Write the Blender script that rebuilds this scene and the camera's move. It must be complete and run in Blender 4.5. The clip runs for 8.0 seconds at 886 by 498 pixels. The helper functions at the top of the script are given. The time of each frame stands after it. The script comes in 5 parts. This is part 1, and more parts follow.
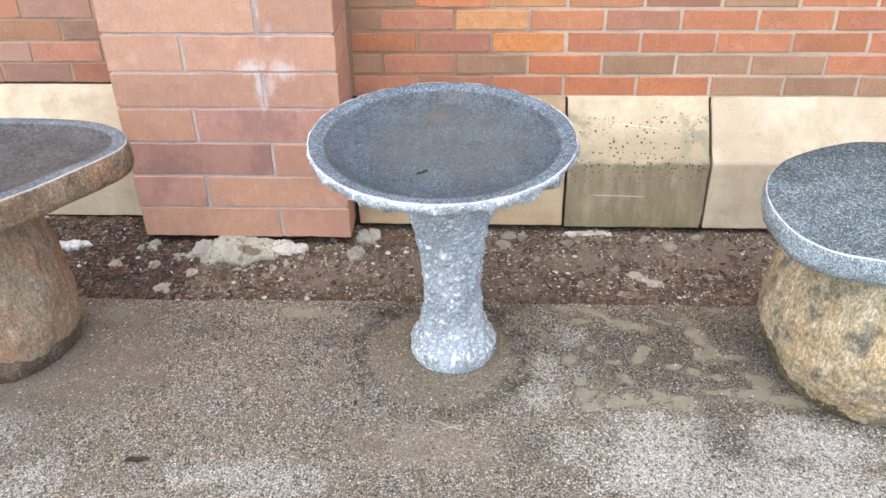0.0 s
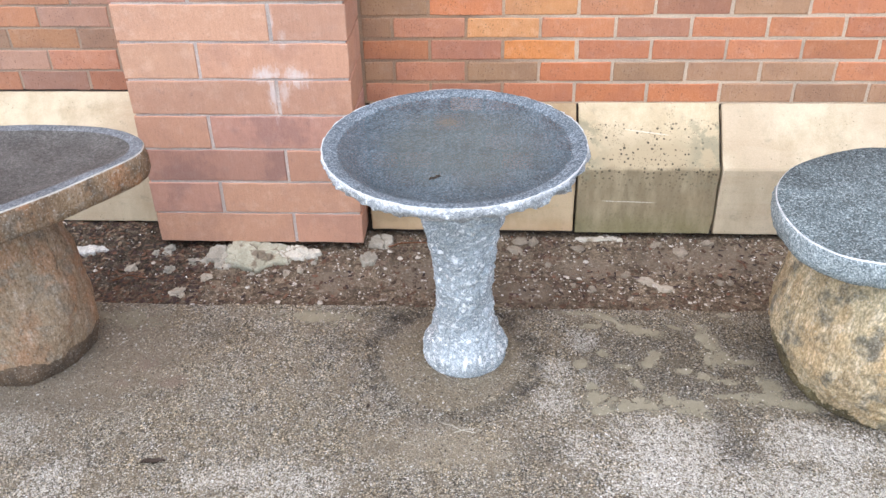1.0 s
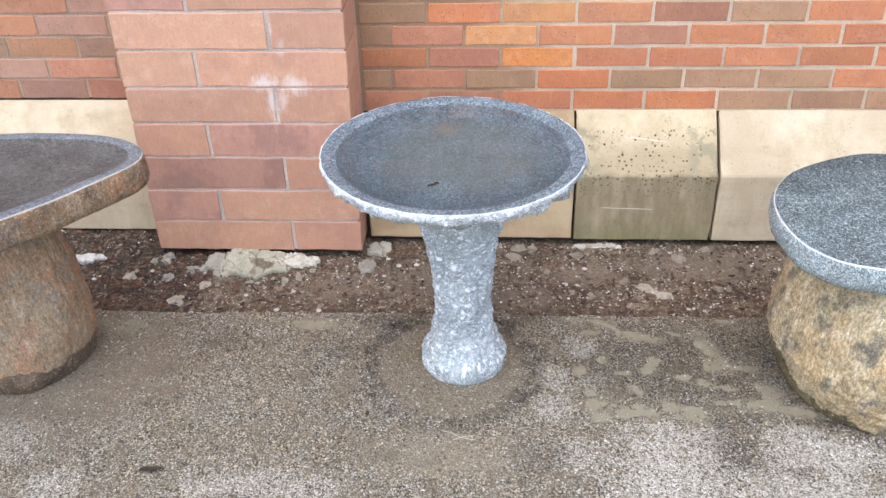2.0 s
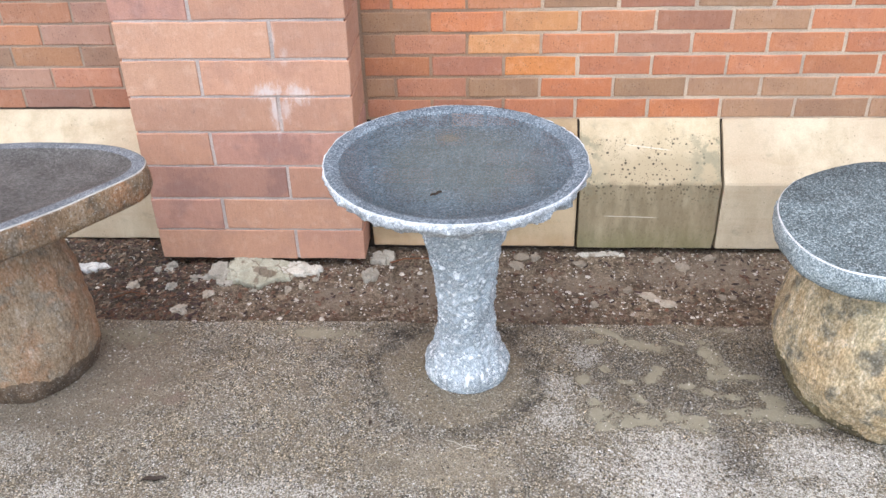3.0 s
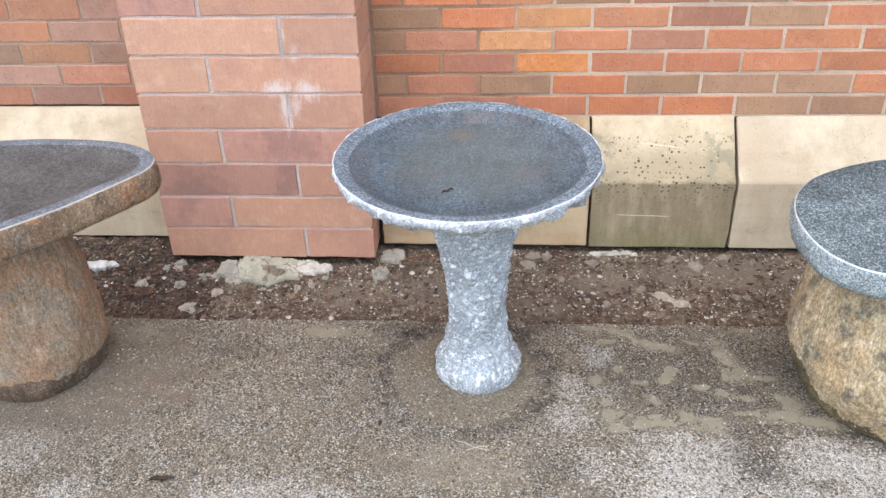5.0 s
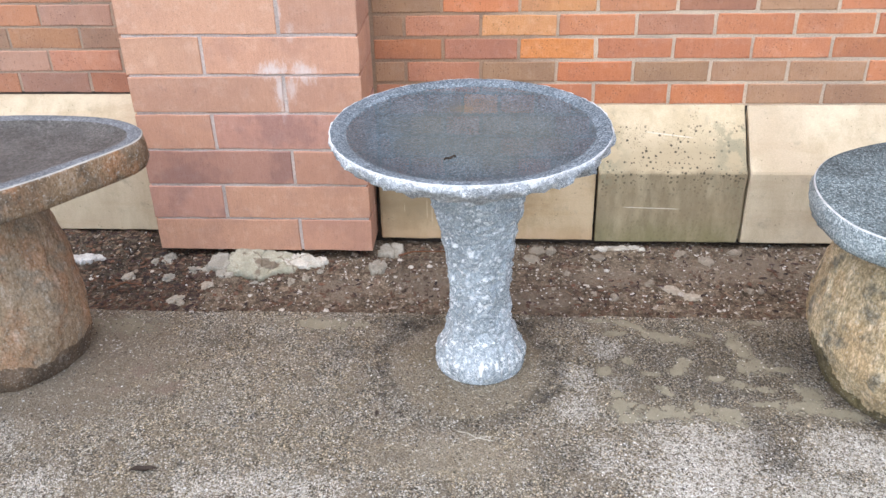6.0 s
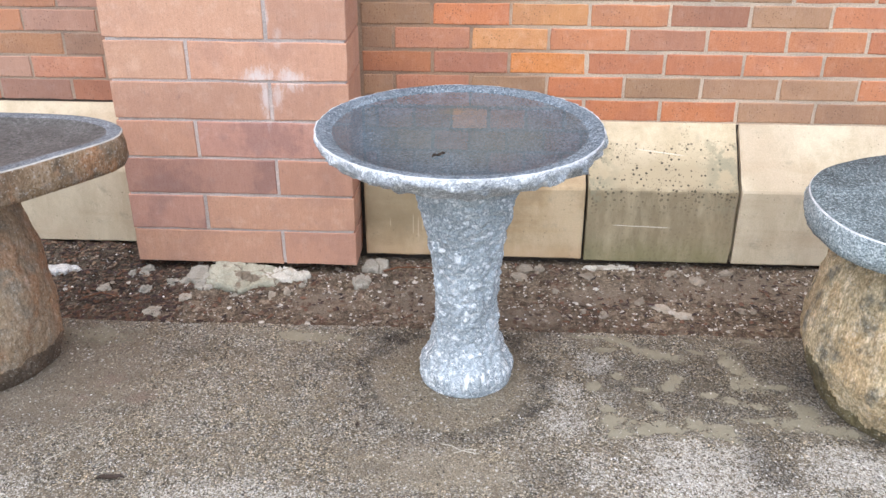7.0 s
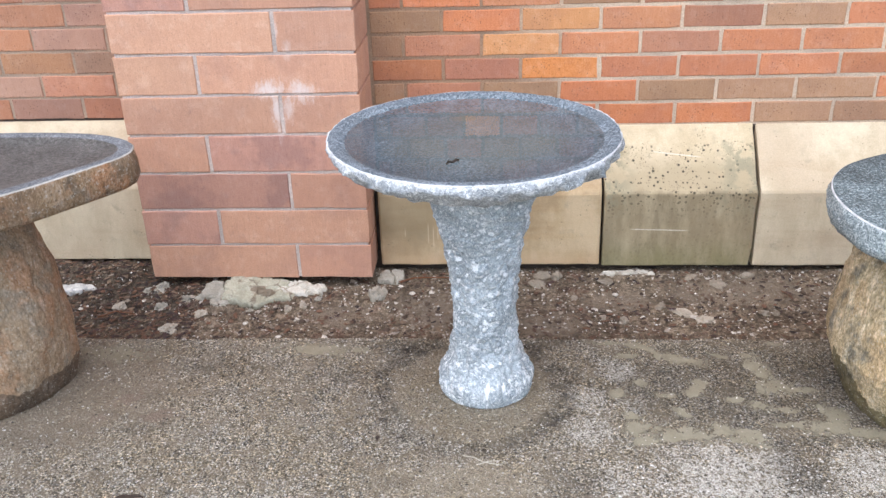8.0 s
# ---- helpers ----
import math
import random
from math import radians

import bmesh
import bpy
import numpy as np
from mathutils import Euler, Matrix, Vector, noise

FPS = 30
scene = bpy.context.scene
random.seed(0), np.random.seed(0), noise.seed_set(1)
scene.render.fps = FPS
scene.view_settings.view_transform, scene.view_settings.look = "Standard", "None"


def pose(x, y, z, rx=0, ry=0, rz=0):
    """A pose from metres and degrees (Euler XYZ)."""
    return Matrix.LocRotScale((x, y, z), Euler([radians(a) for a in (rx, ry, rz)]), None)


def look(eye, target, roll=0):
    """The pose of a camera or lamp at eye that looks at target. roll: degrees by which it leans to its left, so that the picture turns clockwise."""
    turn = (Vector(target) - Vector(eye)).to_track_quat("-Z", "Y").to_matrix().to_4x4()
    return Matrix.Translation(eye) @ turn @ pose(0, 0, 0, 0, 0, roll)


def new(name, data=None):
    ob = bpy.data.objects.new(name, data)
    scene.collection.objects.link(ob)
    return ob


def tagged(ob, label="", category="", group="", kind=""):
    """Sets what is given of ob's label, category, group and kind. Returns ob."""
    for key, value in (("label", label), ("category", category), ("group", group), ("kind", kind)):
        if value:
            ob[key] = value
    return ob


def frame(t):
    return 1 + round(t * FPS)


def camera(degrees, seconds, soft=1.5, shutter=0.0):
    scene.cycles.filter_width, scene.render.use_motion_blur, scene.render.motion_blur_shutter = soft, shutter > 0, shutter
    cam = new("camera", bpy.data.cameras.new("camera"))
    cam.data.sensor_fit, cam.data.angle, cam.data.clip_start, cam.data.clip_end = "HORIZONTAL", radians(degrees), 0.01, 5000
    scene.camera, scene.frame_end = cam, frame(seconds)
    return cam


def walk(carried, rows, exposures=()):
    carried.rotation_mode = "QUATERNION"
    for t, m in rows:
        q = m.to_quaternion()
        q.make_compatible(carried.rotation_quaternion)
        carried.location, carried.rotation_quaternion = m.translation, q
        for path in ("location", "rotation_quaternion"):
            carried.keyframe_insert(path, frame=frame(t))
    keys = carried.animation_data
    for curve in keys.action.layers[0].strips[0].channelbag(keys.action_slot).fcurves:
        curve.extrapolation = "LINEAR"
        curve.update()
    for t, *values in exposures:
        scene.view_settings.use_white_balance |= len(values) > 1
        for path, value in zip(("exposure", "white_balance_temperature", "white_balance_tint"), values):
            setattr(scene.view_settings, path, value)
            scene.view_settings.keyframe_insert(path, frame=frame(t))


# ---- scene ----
cam = camera(53.1, 8.0)
PATH = [
    (0, (0.086, -0.034, 1.411), (0.0, 1.629, 0.303), -1.0),
    (0.5, (0.083, -0.047, 1.413), (-0.013, 1.618, 0.31), -1.2),
    (0.7, (0.084, -0.050, 1.416), (-0.020, 1.619, 0.318), -1.2),
    (1, (0.084, -0.056, 1.416), (-0.026, 1.616, 0.324), -1.4),
    (1.2, (0.088, -0.060, 1.415), (-0.028, 1.616, 0.331), -1.6),
    (1.5, (0.087, -0.061, 1.417), (-0.028, 1.617, 0.335), -1.6),
    (1.7, (0.086, -0.059, 1.415), (-0.022, 1.62, 0.334), -1.5),
    (2.8, (0.083, -0.057, 1.415), (-0.025, 1.633, 0.351), -1.5),
    (3, (0.086, -0.055, 1.416), (-0.03, 1.635, 0.354), -1.7),
    (3.2, (0.084, -0.051, 1.411), (-0.030, 1.640, 0.349), -1.7),
    (3.5, (0.084, -0.048, 1.414), (-0.029, 1.642, 0.351), -1.7),
    (4, (0.083, -0.047, 1.413), (-0.038, 1.643, 0.351), -1.8),
    (4.2, (0.083, -0.047, 1.414), (-0.038, 1.643, 0.351), -1.7),
    (5.3, (0.079, -0.028, 1.376), (-0.06, 1.662, 0.315), -2.0),
    (5.5, (0.076, -0.023, 1.339), (-0.051, 1.669, 0.281), -1.7),
    (5.7, (0.062, -0.023, 1.288), (-0.061, 1.689, 0.261), -1.7),
    (6, (0.064, -0.018, 1.24), (-0.065, 1.716, 0.253), -1.5),
    (6.2, (0.062, -0.017, 1.210), (-0.056, 1.735, 0.252), -0.8),
    (6.5, (0.059, -0.015, 1.178), (-0.027, 1.765, 0.27), 0.7),
    (6.8, (0.059, -0.015, 1.145), (-0.041, 1.766, 0.241), 0.2),
    (7, (0.059, -0.011, 1.137), (-0.038, 1.776, 0.244), 0.0),
    (7.2, (0.059, -0.002, 1.130), (-0.043, 1.788, 0.243), -0.2),
    (7.5, (0.06, 0.007, 1.126), (-0.049, 1.804, 0.255), -1.0),
    (7.8, (0.058, 0.008, 1.115), (-0.054, 1.805, 0.244), -1.4),
    (8, (0.053, 0.009, 1.122), (-0.076, 1.805, 0.252), -2.0),
]
walk(cam, [(t, look(eye, target, roll)) for t, eye, target, roll in PATH], [(0, 1.0), (3, 0.98), (5.5, 0.955), (8, 0.97)])

# ---- world, sun, exposure ----
SUN_ELEV, SUN_TURN = 66.0, 198.0
world = bpy.data.worlds.new("overcast_sky")
scene.world = world
world.use_nodes = True
wn = world.node_tree
sky = wn.nodes.new("ShaderNodeTexSky")
sky.sky_type = "NISHITA"
sky.sun_disc = False
sky.sun_elevation = radians(SUN_ELEV)
sky.sun_rotation = radians(SUN_TURN)
sky.air_density, sky.dust_density, sky.ozone_density = 1.0, 1.2, 1.0
wn.links.new(sky.outputs[0], wn.nodes["Background"].inputs[0])
wn.nodes["Background"].inputs[1].default_value = 0.15
sun = new("sun", bpy.data.lights.new("sun", "SUN"))
sun.data.energy, sun.data.angle, sun.data.color = 2.0, radians(110), (1.0, 0.965, 0.92)
a, e = radians(SUN_TURN), radians(SUN_ELEV)
sun.matrix_world = look((math.sin(a) * math.cos(e) * 20, math.cos(a) * math.cos(e) * 20, math.sin(e) * 20), (0, 0, 0))


# ---- node helpers ----
class Nodes:
    """A short hand for node materials."""

    def __init__(self, name, rough=0.85):
        self.m = bpy.data.materials.new(name)
        self.m.use_nodes = True
        self.t = self.m.node_tree
        self.b = self.t.nodes["Principled BSDF"]
        self.b.inputs["Roughness"].default_value = rough
        self.b.inputs["Specular IOR Level"].default_value = 0.35

    def put(self, socket, value):
        if isinstance(value, bpy.types.NodeSocket):
            self.t.links.new(value, socket)
        elif isinstance(value, (tuple, list)) and len(value) == 3 and socket.type == "RGBA":
            socket.default_value = (*value, 1)
        else:
            socket.default_value = value

    def pos(self):
        return self.t.nodes.new("ShaderNodeNewGeometry").outputs["Position"]

    def local(self):
        return self.t.nodes.new("ShaderNodeTexCoord").outputs["Object"]

    def rand(self):
        return self.t.nodes.new("ShaderNodeObjectInfo").outputs["Random"]

    def island(self):
        return self.t.nodes.new("ShaderNodeNewGeometry").outputs["Random Per Island"]

    def noise(self, vec, scale, detail=4, rough=0.55, w=0.0, color=False):
        n = self.t.nodes.new("ShaderNodeTexNoise")
        n.noise_dimensions = "4D"
        self.put(n.inputs["Vector"], vec)
        self.put(n.inputs["W"], w)
        n.inputs["Scale"].default_value = scale
        n.inputs["Detail"].default_value = detail
        n.inputs["Roughness"].default_value = rough
        return n.outputs["Color" if color else "Fac"]

    def cells(self, vec, scale, out="Distance", feature="F1"):
        n = self.t.nodes.new("ShaderNodeTexVoronoi")
        n.feature = feature
        self.put(n.inputs["Vector"], vec)
        n.inputs["Scale"].default_value = scale
        return n.outputs[out]

    def ramp(self, fac, lo, hi, a=0.0, b=1.0):
        n = self.t.nodes.new("ShaderNodeMapRange")
        n.interpolation_type = "SMOOTHSTEP"
        for k, v in enumerate((fac, lo, hi, a, b)):
            self.put(n.inputs[k], v)
        return n.outputs[0]

    def math(self, op, a, b=0.0, clamp=False):
        n = self.t.nodes.new("ShaderNodeMath")
        n.operation, n.use_clamp = op, clamp
        self.put(n.inputs[0], a)
        self.put(n.inputs[1], b)
        return n.outputs[0]

    def vec(self, op, a, b=(0, 0, 0)):
        n = self.t.nodes.new("ShaderNodeVectorMath")
        n.operation = op
        self.put(n.inputs[0], a)
        self.put(n.inputs[1], b)
        return n.outputs["Value" if op in ("LENGTH", "DISTANCE", "DOT_PRODUCT") else "Vector"]

    def mix(self, fac, a, b, blend="MIX"):
        n = self.t.nodes.new("ShaderNodeMix")
        n.data_type, n.blend_type = "RGBA", blend
        self.put(n.inputs[0], fac)
        self.put(n.inputs[6], a)
        self.put(n.inputs[7], b)
        return n.outputs[2]

    def axis(self, vec, k):
        n = self.t.nodes.new("ShaderNodeSeparateXYZ")
        self.put(n.inputs[0], vec)
        return n.outputs[k]

    def hsv(self, col, h=0.5, s=1.0, v=1.0):
        n = self.t.nodes.new("ShaderNodeHueSaturation")
        self.put(n.inputs["Hue"], h)
        self.put(n.inputs["Saturation"], s)
        self.put(n.inputs["Value"], v)
        self.put(n.inputs["Color"], col)
        return n.outputs[0]

    def bump(self, height, strength=0.4, dist=0.003, under=None):
        n = self.t.nodes.new("ShaderNodeBump")
        n.inputs["Strength"].default_value = strength
        n.inputs["Distance"].default_value = dist
        self.put(n.inputs["Height"], height)
        if under is not None:
            self.put(n.inputs["Normal"], under)
        self.t.links.new(n.outputs[0], self.b.inputs["Normal"])
        return n.outputs[0]

    def spot(self, p, x, y, rx, ry, warp, soft=0.25, turn=0.0):
        """A stain with a ragged outline round (x, y) on the ground."""
        n = self.t.nodes.new("ShaderNodeMapping")
        n.vector_type = "TEXTURE"
        self.put(n.inputs["Vector"], p)
        n.inputs["Location"].default_value = (x, y, 0)
        n.inputs["Rotation"].default_value = (0, 0, radians(turn))
        n.inputs["Scale"].default_value = (rx, ry, 1e6)
        d = self.math("ADD", self.vec("LENGTH", n.outputs[0]), warp)
        return self.ramp(d, 1.0 + soft, 1.0 - soft)

    def spots(self, p, rows, warp, soft):
        """The strongest of many stains: (x, y, rx, ry, turn, strength)."""
        acc, x, y = None, self.axis(p, 0), self.axis(p, 1)
        for cx, cy, rx, ry, turn, k in rows:
            at = self.t.nodes.new("ShaderNodeCombineXYZ")
            self.put(at.inputs[0], x)
            self.put(at.inputs[1], y)
            if acc is not None:
                self.put(at.inputs[2], acc)  # the height is ignored, but keeps the nodes in one chain
            s = self.spot(at.outputs[0], cx, cy, rx, ry, warp, soft, turn)
            s = self.math("MULTIPLY", s, k)
            acc = s if acc is None else self.math("MAXIMUM", acc, s)
        return acc

    def done(self, col, rough=None):
        self.put(self.b.inputs["Base Color"], col)
        if rough is not None:
            self.put(self.b.inputs["Roughness"], rough)
        return self.m


# ---- materials ----
def brick_material(name, col, pores=0.6, blotch=0.25, white=()):
    n = Nodes(name, 0.9)
    p = n.local()
    r = n.rand()
    w = n.math("MULTIPLY", r, 50.0)
    c = n.hsv(col, n.ramp(r, 0, 1, 0.4975, 0.5025), 1.0, n.ramp(n.math("FRACT", n.math("MULTIPLY", r, 7.13)), 0, 1, 0.90, 1.12))
    big = n.noise(p, 9, 3, 0.6, w)
    c = n.mix(n.math("MULTIPLY", n.ramp(big, 0.44, 0.62), blotch), c, n.hsv(c, 0.485, 0.85, 0.60))
    grain = n.noise(p, 420, 4, 0.75, w)
    c = n.mix(n.ramp(grain, 0.3, 0.7), n.hsv(c, 0.5, 1.04, 0.88), n.hsv(c, 0.5, 0.95, 1.10))
    cut = n.noise(n.vec("MULTIPLY", p, (1.0, 1.0, 0.07)), 330, 3, 0.6, w)
    c = n.mix(n.ramp(cut, 0.36, 0.64), n.hsv(c, 0.5, 1.0, 0.965), n.hsv(c, 0.5, 0.99, 1.035))
    haze = n.noise(p, 30, 4, 0.65, w)
    c = n.mix(n.ramp(haze, 0.48, 0.70, 0.0, 0.30), c, n.hsv(c, 0.505, 0.78, 1.22))
    soot = n.noise(n.vec("MULTIPLY", p, (1, 1, 0.6)), 48, 5, 0.7, w)
    c = n.mix(n.ramp(soot, 0.58, 0.72, 0.0, 0.45), c, n.hsv(c, 0.49, 0.85, 0.66))
    cell = n.cells(p, 150, "Color")
    holes = n.math("MULTIPLY", n.ramp(n.cells(p, 150), 0.34, 0.14), n.ramp(n.axis(cell, 0), 0.62, 0.72))
    c = n.mix(n.math("MULTIPLY", holes, pores), c, (0.075, 0.042, 0.032))
    if white:
        q = n.pos()
        streak = n.math("MULTIPLY", n.math("SUBTRACT", n.noise(n.vec("MULTIPLY", q, (1, 1, 0.35)), 95, 6, 0.8), 0.5), 4.2)
        film = None
        for x, z, rx, rz, k in white:
            d = n.vec("LENGTH", n.vec("MULTIPLY", n.vec("SUBTRACT", q, (x, 0, z)), (1 / rx, 0, 1 / rz)))
            one = n.ramp(n.math("ADD", d, streak), 1.45, 0.05, 0.0, k)
            film = one if film is None else n.math("MAXIMUM", film, one)
        c = n.mix(film, c, (0.76, 0.70, 0.68))
    h = n.math("SUBTRACT", n.math("ADD", n.math("MULTIPLY", grain, 0.5), n.math("MULTIPLY", cut, 0.4)), n.math("MULTIPLY", holes, 1.5))
    n.bump(h, 0.5, 0.0014)
    return n.done(c)


def mortar_material(name, col, dirty=None):
    n = Nodes(name, 0.95)
    p = n.pos()
    if dirty:
        rag = n.math("MULTIPLY", n.math("SUBTRACT", n.noise(p, 6, 5, 0.7, 3.0), 0.5), 0.5)
        col = n.mix(n.ramp(n.math("ADD", n.axis(p, 0), rag), 0.02, 0.34), dirty, col)
    g = n.noise(p, 300, 4, 0.7)
    b = n.noise(p, 7, 3, 0.6)
    c = n.mix(n.ramp(b, 0.35, 0.7), col, n.hsv(col, 0.5, 0.9, 0.72))
    c = n.mix(n.ramp(g, 0.3, 0.7), n.hsv(c, 0.5, 1, 0.75), n.hsv(c, 0.5, 1, 1.2))
    n.bump(g, 0.6, 0.003)
    return n.done(c)


def limestone_material(name, col, low, mould=0.0, w=0.0, drips=False):
    n = Nodes(name, 0.85)
    p = n.pos()
    z = n.axis(p, 2)
    streak = n.noise(n.vec("MULTIPLY", p, (1, 1, 0.3)), 12, 6, 0.65, w)
    cloud = n.noise(p, 4.5, 5, 0.65, w + 3)
    c = n.mix(n.ramp(streak, 0.38, 0.66), col, n.hsv(col, 0.497, 1.15, 0.80))
    c = n.mix(n.ramp(cloud, 0.42, 0.62, 0, 0.7), c, low)
    bed = n.noise(n.vec("MULTIPLY", p, (0.4, 1, 3)), 9, 4, 0.6, w + 7)
    c = n.mix(n.ramp(bed, 0.5, 0.68, 0, 0.35), c, n.hsv(c, 0.49, 1.25, 0.82))
    grain = n.noise(p, 340, 3, 0.75)
    c = n.mix(n.ramp(grain, 0.3, 0.7), n.hsv(c, 0.5, 1, 0.88), n.hsv(c, 0.5, 1, 1.08))
    grime = n.noise(p, 22, 6, 0.72, w + 1)
    c = n.mix(n.ramp(grime, 0.54, 0.70, 0, 0.45), c, (0.30, 0.26, 0.19))
    spots = n.math("MULTIPLY", n.ramp(n.cells(p, 95), 0.24, 0.1), n.ramp(n.noise(p, 26, 2, 0.5, w), 0.56, 0.62))
    c = n.mix(n.math("MULTIPLY", spots, 0.55), c, (0.10, 0.085, 0.06))
    if drips:
        x = n.axis(p, 0)
        rag = n.math("MULTIPLY", n.math("SUBTRACT", n.noise(n.vec("MULTIPLY", p, (1, 1, 0.5)), 16, 5, 0.68, 9.0), 0.5), 0.22)
        sooty = n.math("MULTIPLY", n.ramp(n.math("ADD", x, rag), -0.06, -0.16), n.ramp(n.math("ADD", z, n.math("MULTIPLY", rag, 0.4)), 0.075, 0.125, 0.0, 0.6))
        c = n.mix(sooty, c, (0.26, 0.205, 0.125))
        c = n.mix(n.ramp(n.math("ADD", z, n.math("MULTIPLY", rag, 0.3)), 0.075, 0.02, 0.0, 0.45), c, (0.60, 0.395, 0.235))
        for x0, z0, z1 in ((-0.142, 0.080, 0.150), (-0.128, 0.070, 0.140), (-0.116, 0.092, 0.150), (-0.205, 0.10, 0.135)):
            d = n.math("ABSOLUTE", n.math("ADD", n.math("SUBTRACT", x, x0), n.math("MULTIPLY", rag, 0.02)))
            run = n.math("MULTIPLY", n.ramp(d, 0.0022, 0.0006), n.math("MULTIPLY", n.ramp(z, z0, z0 + 0.01), n.ramp(z, z1, z1 - 0.02)))
            c = n.mix(n.math("MULTIPLY", run, 0.45), c, (0.70, 0.58, 0.42))
    if mould:
        ragged = n.math("MULTIPLY", n.math("SUBTRACT", n.noise(p, 14, 5, 0.65, w), 0.5), 0.10)
        film = n.ramp(n.math("ADD", z, ragged), 0.240, 0.216, 0, 1)
        film = n.math("MULTIPLY", film, n.ramp(n.noise(n.vec("MULTIPLY", p, (1, 1, 0.3)), 15, 6, 0.7, 4.0), 0.32, 0.6, 0.5, 1.0))
        c = n.mix(n.math("MULTIPLY", film, 0.88), c, (0.245, 0.192, 0.118))
        green = n.math("MULTIPLY", film, n.ramp(n.math("ADD", z, n.math("MULTIPLY", cloud, 0.10)), 0.17, 0.06))
        c = n.mix(n.math("MULTIPLY", green, 0.60), c, (0.215, 0.205, 0.092))
        dark = n.ramp(n.noise(n.vec("MULTIPLY", p, (1, 1, 0.35)), 11, 6, 0.7, 12.0), 0.50, 0.66, 0, 0.42)
        c = n.mix(n.math("MULTIPLY", film, dark), c, (0.11, 0.095, 0.06))
        wash = n.math("MULTIPLY", n.ramp(n.math("ADD", z, ragged), 0.335, 0.265), n.ramp(z, 0.215, 0.24))
        c = n.mix(n.math("MULTIPLY", wash, 0.88), c, (0.42, 0.340, 0.220))
        band = n.math("MULTIPLY", n.ramp(z, 0.14, 0.25, 0.15, 1.0), n.ramp(n.math("ADD", z, ragged), 0.340, 0.318))
        lot = n.cells(p, 105, "Color")
        size = n.ramp(n.axis(lot, 1), 0.0, 1.0, 0.05, 0.40)
        dots = n.math("MULTIPLY", n.ramp(n.math("SUBTRACT", n.cells(p, 105), size), 0.05, -0.05), n.ramp(n.math("ADD", n.axis(lot, 0), n.ramp(n.noise(p, 16, 3, 0.6, 1.7), 0.42, 0.60, -0.36, 0.22)), 0.40, 0.45))
        tiny = n.cells(p, 240, "Color")
        specks = n.math("MULTIPLY", n.ramp(n.math("ADD", n.cells(p, 240), n.math("MULTIPLY", grain, 0.3)), 0.50, 0.36), n.ramp(n.math("ADD", n.axis(tiny, 0), n.ramp(n.noise(p, 20, 3, 0.6, 6.1), 0.42, 0.60, -0.3, 0.2)), 0.66, 0.70))
        dots = n.math("MAXIMUM", dots, n.math("MULTIPLY", specks, 0.8))
        c = n.mix(n.math("MULTIPLY", n.math("MULTIPLY", dots, band), 0.92), c, (0.050, 0.044, 0.032))
        side = n.math("MAXIMUM", n.ramp(n.axis(p, 0), 0.43, 0.35), n.ramp(n.axis(p, 0), 0.60, 0.68))
        patch = n.math("MULTIPLY", n.math("MULTIPLY", band, side), n.ramp(n.noise(p, 24, 5, 0.7, 8.0), 0.46, 0.56))
        c = n.mix(n.math("MULTIPLY", patch, 0.75), c, (0.29, 0.27, 0.185))
        for x0, x1, z0, slope in ((0.395, 0.56, 0.123, -0.03), (0.45, 0.59, 0.315, -0.10)):
            x = n.axis(p, 0)
            d = n.math("ABSOLUTE", n.math("SUBTRACT", n.math("SUBTRACT", z, z0), n.math("MULTIPLY", n.math("SUBTRACT", x, x0), slope)))
            line = n.math("MULTIPLY", n.ramp(d, 0.0019, 0.0007), n.math("MULTIPLY", n.ramp(x, x0, x0 + 0.02), n.ramp(x, x1, x1 - 0.03)))
            c = n.mix(n.math("MULTIPLY", line, n.ramp(grain, 0.36, 0.5)), c, (0.70, 0.64, 0.52))
    n.bump(n.math("ADD", grain, n.math("ADD", grime, n.math("MULTIPLY", streak, 1.5))), 0.4, 0.002)
    return n.done(c)


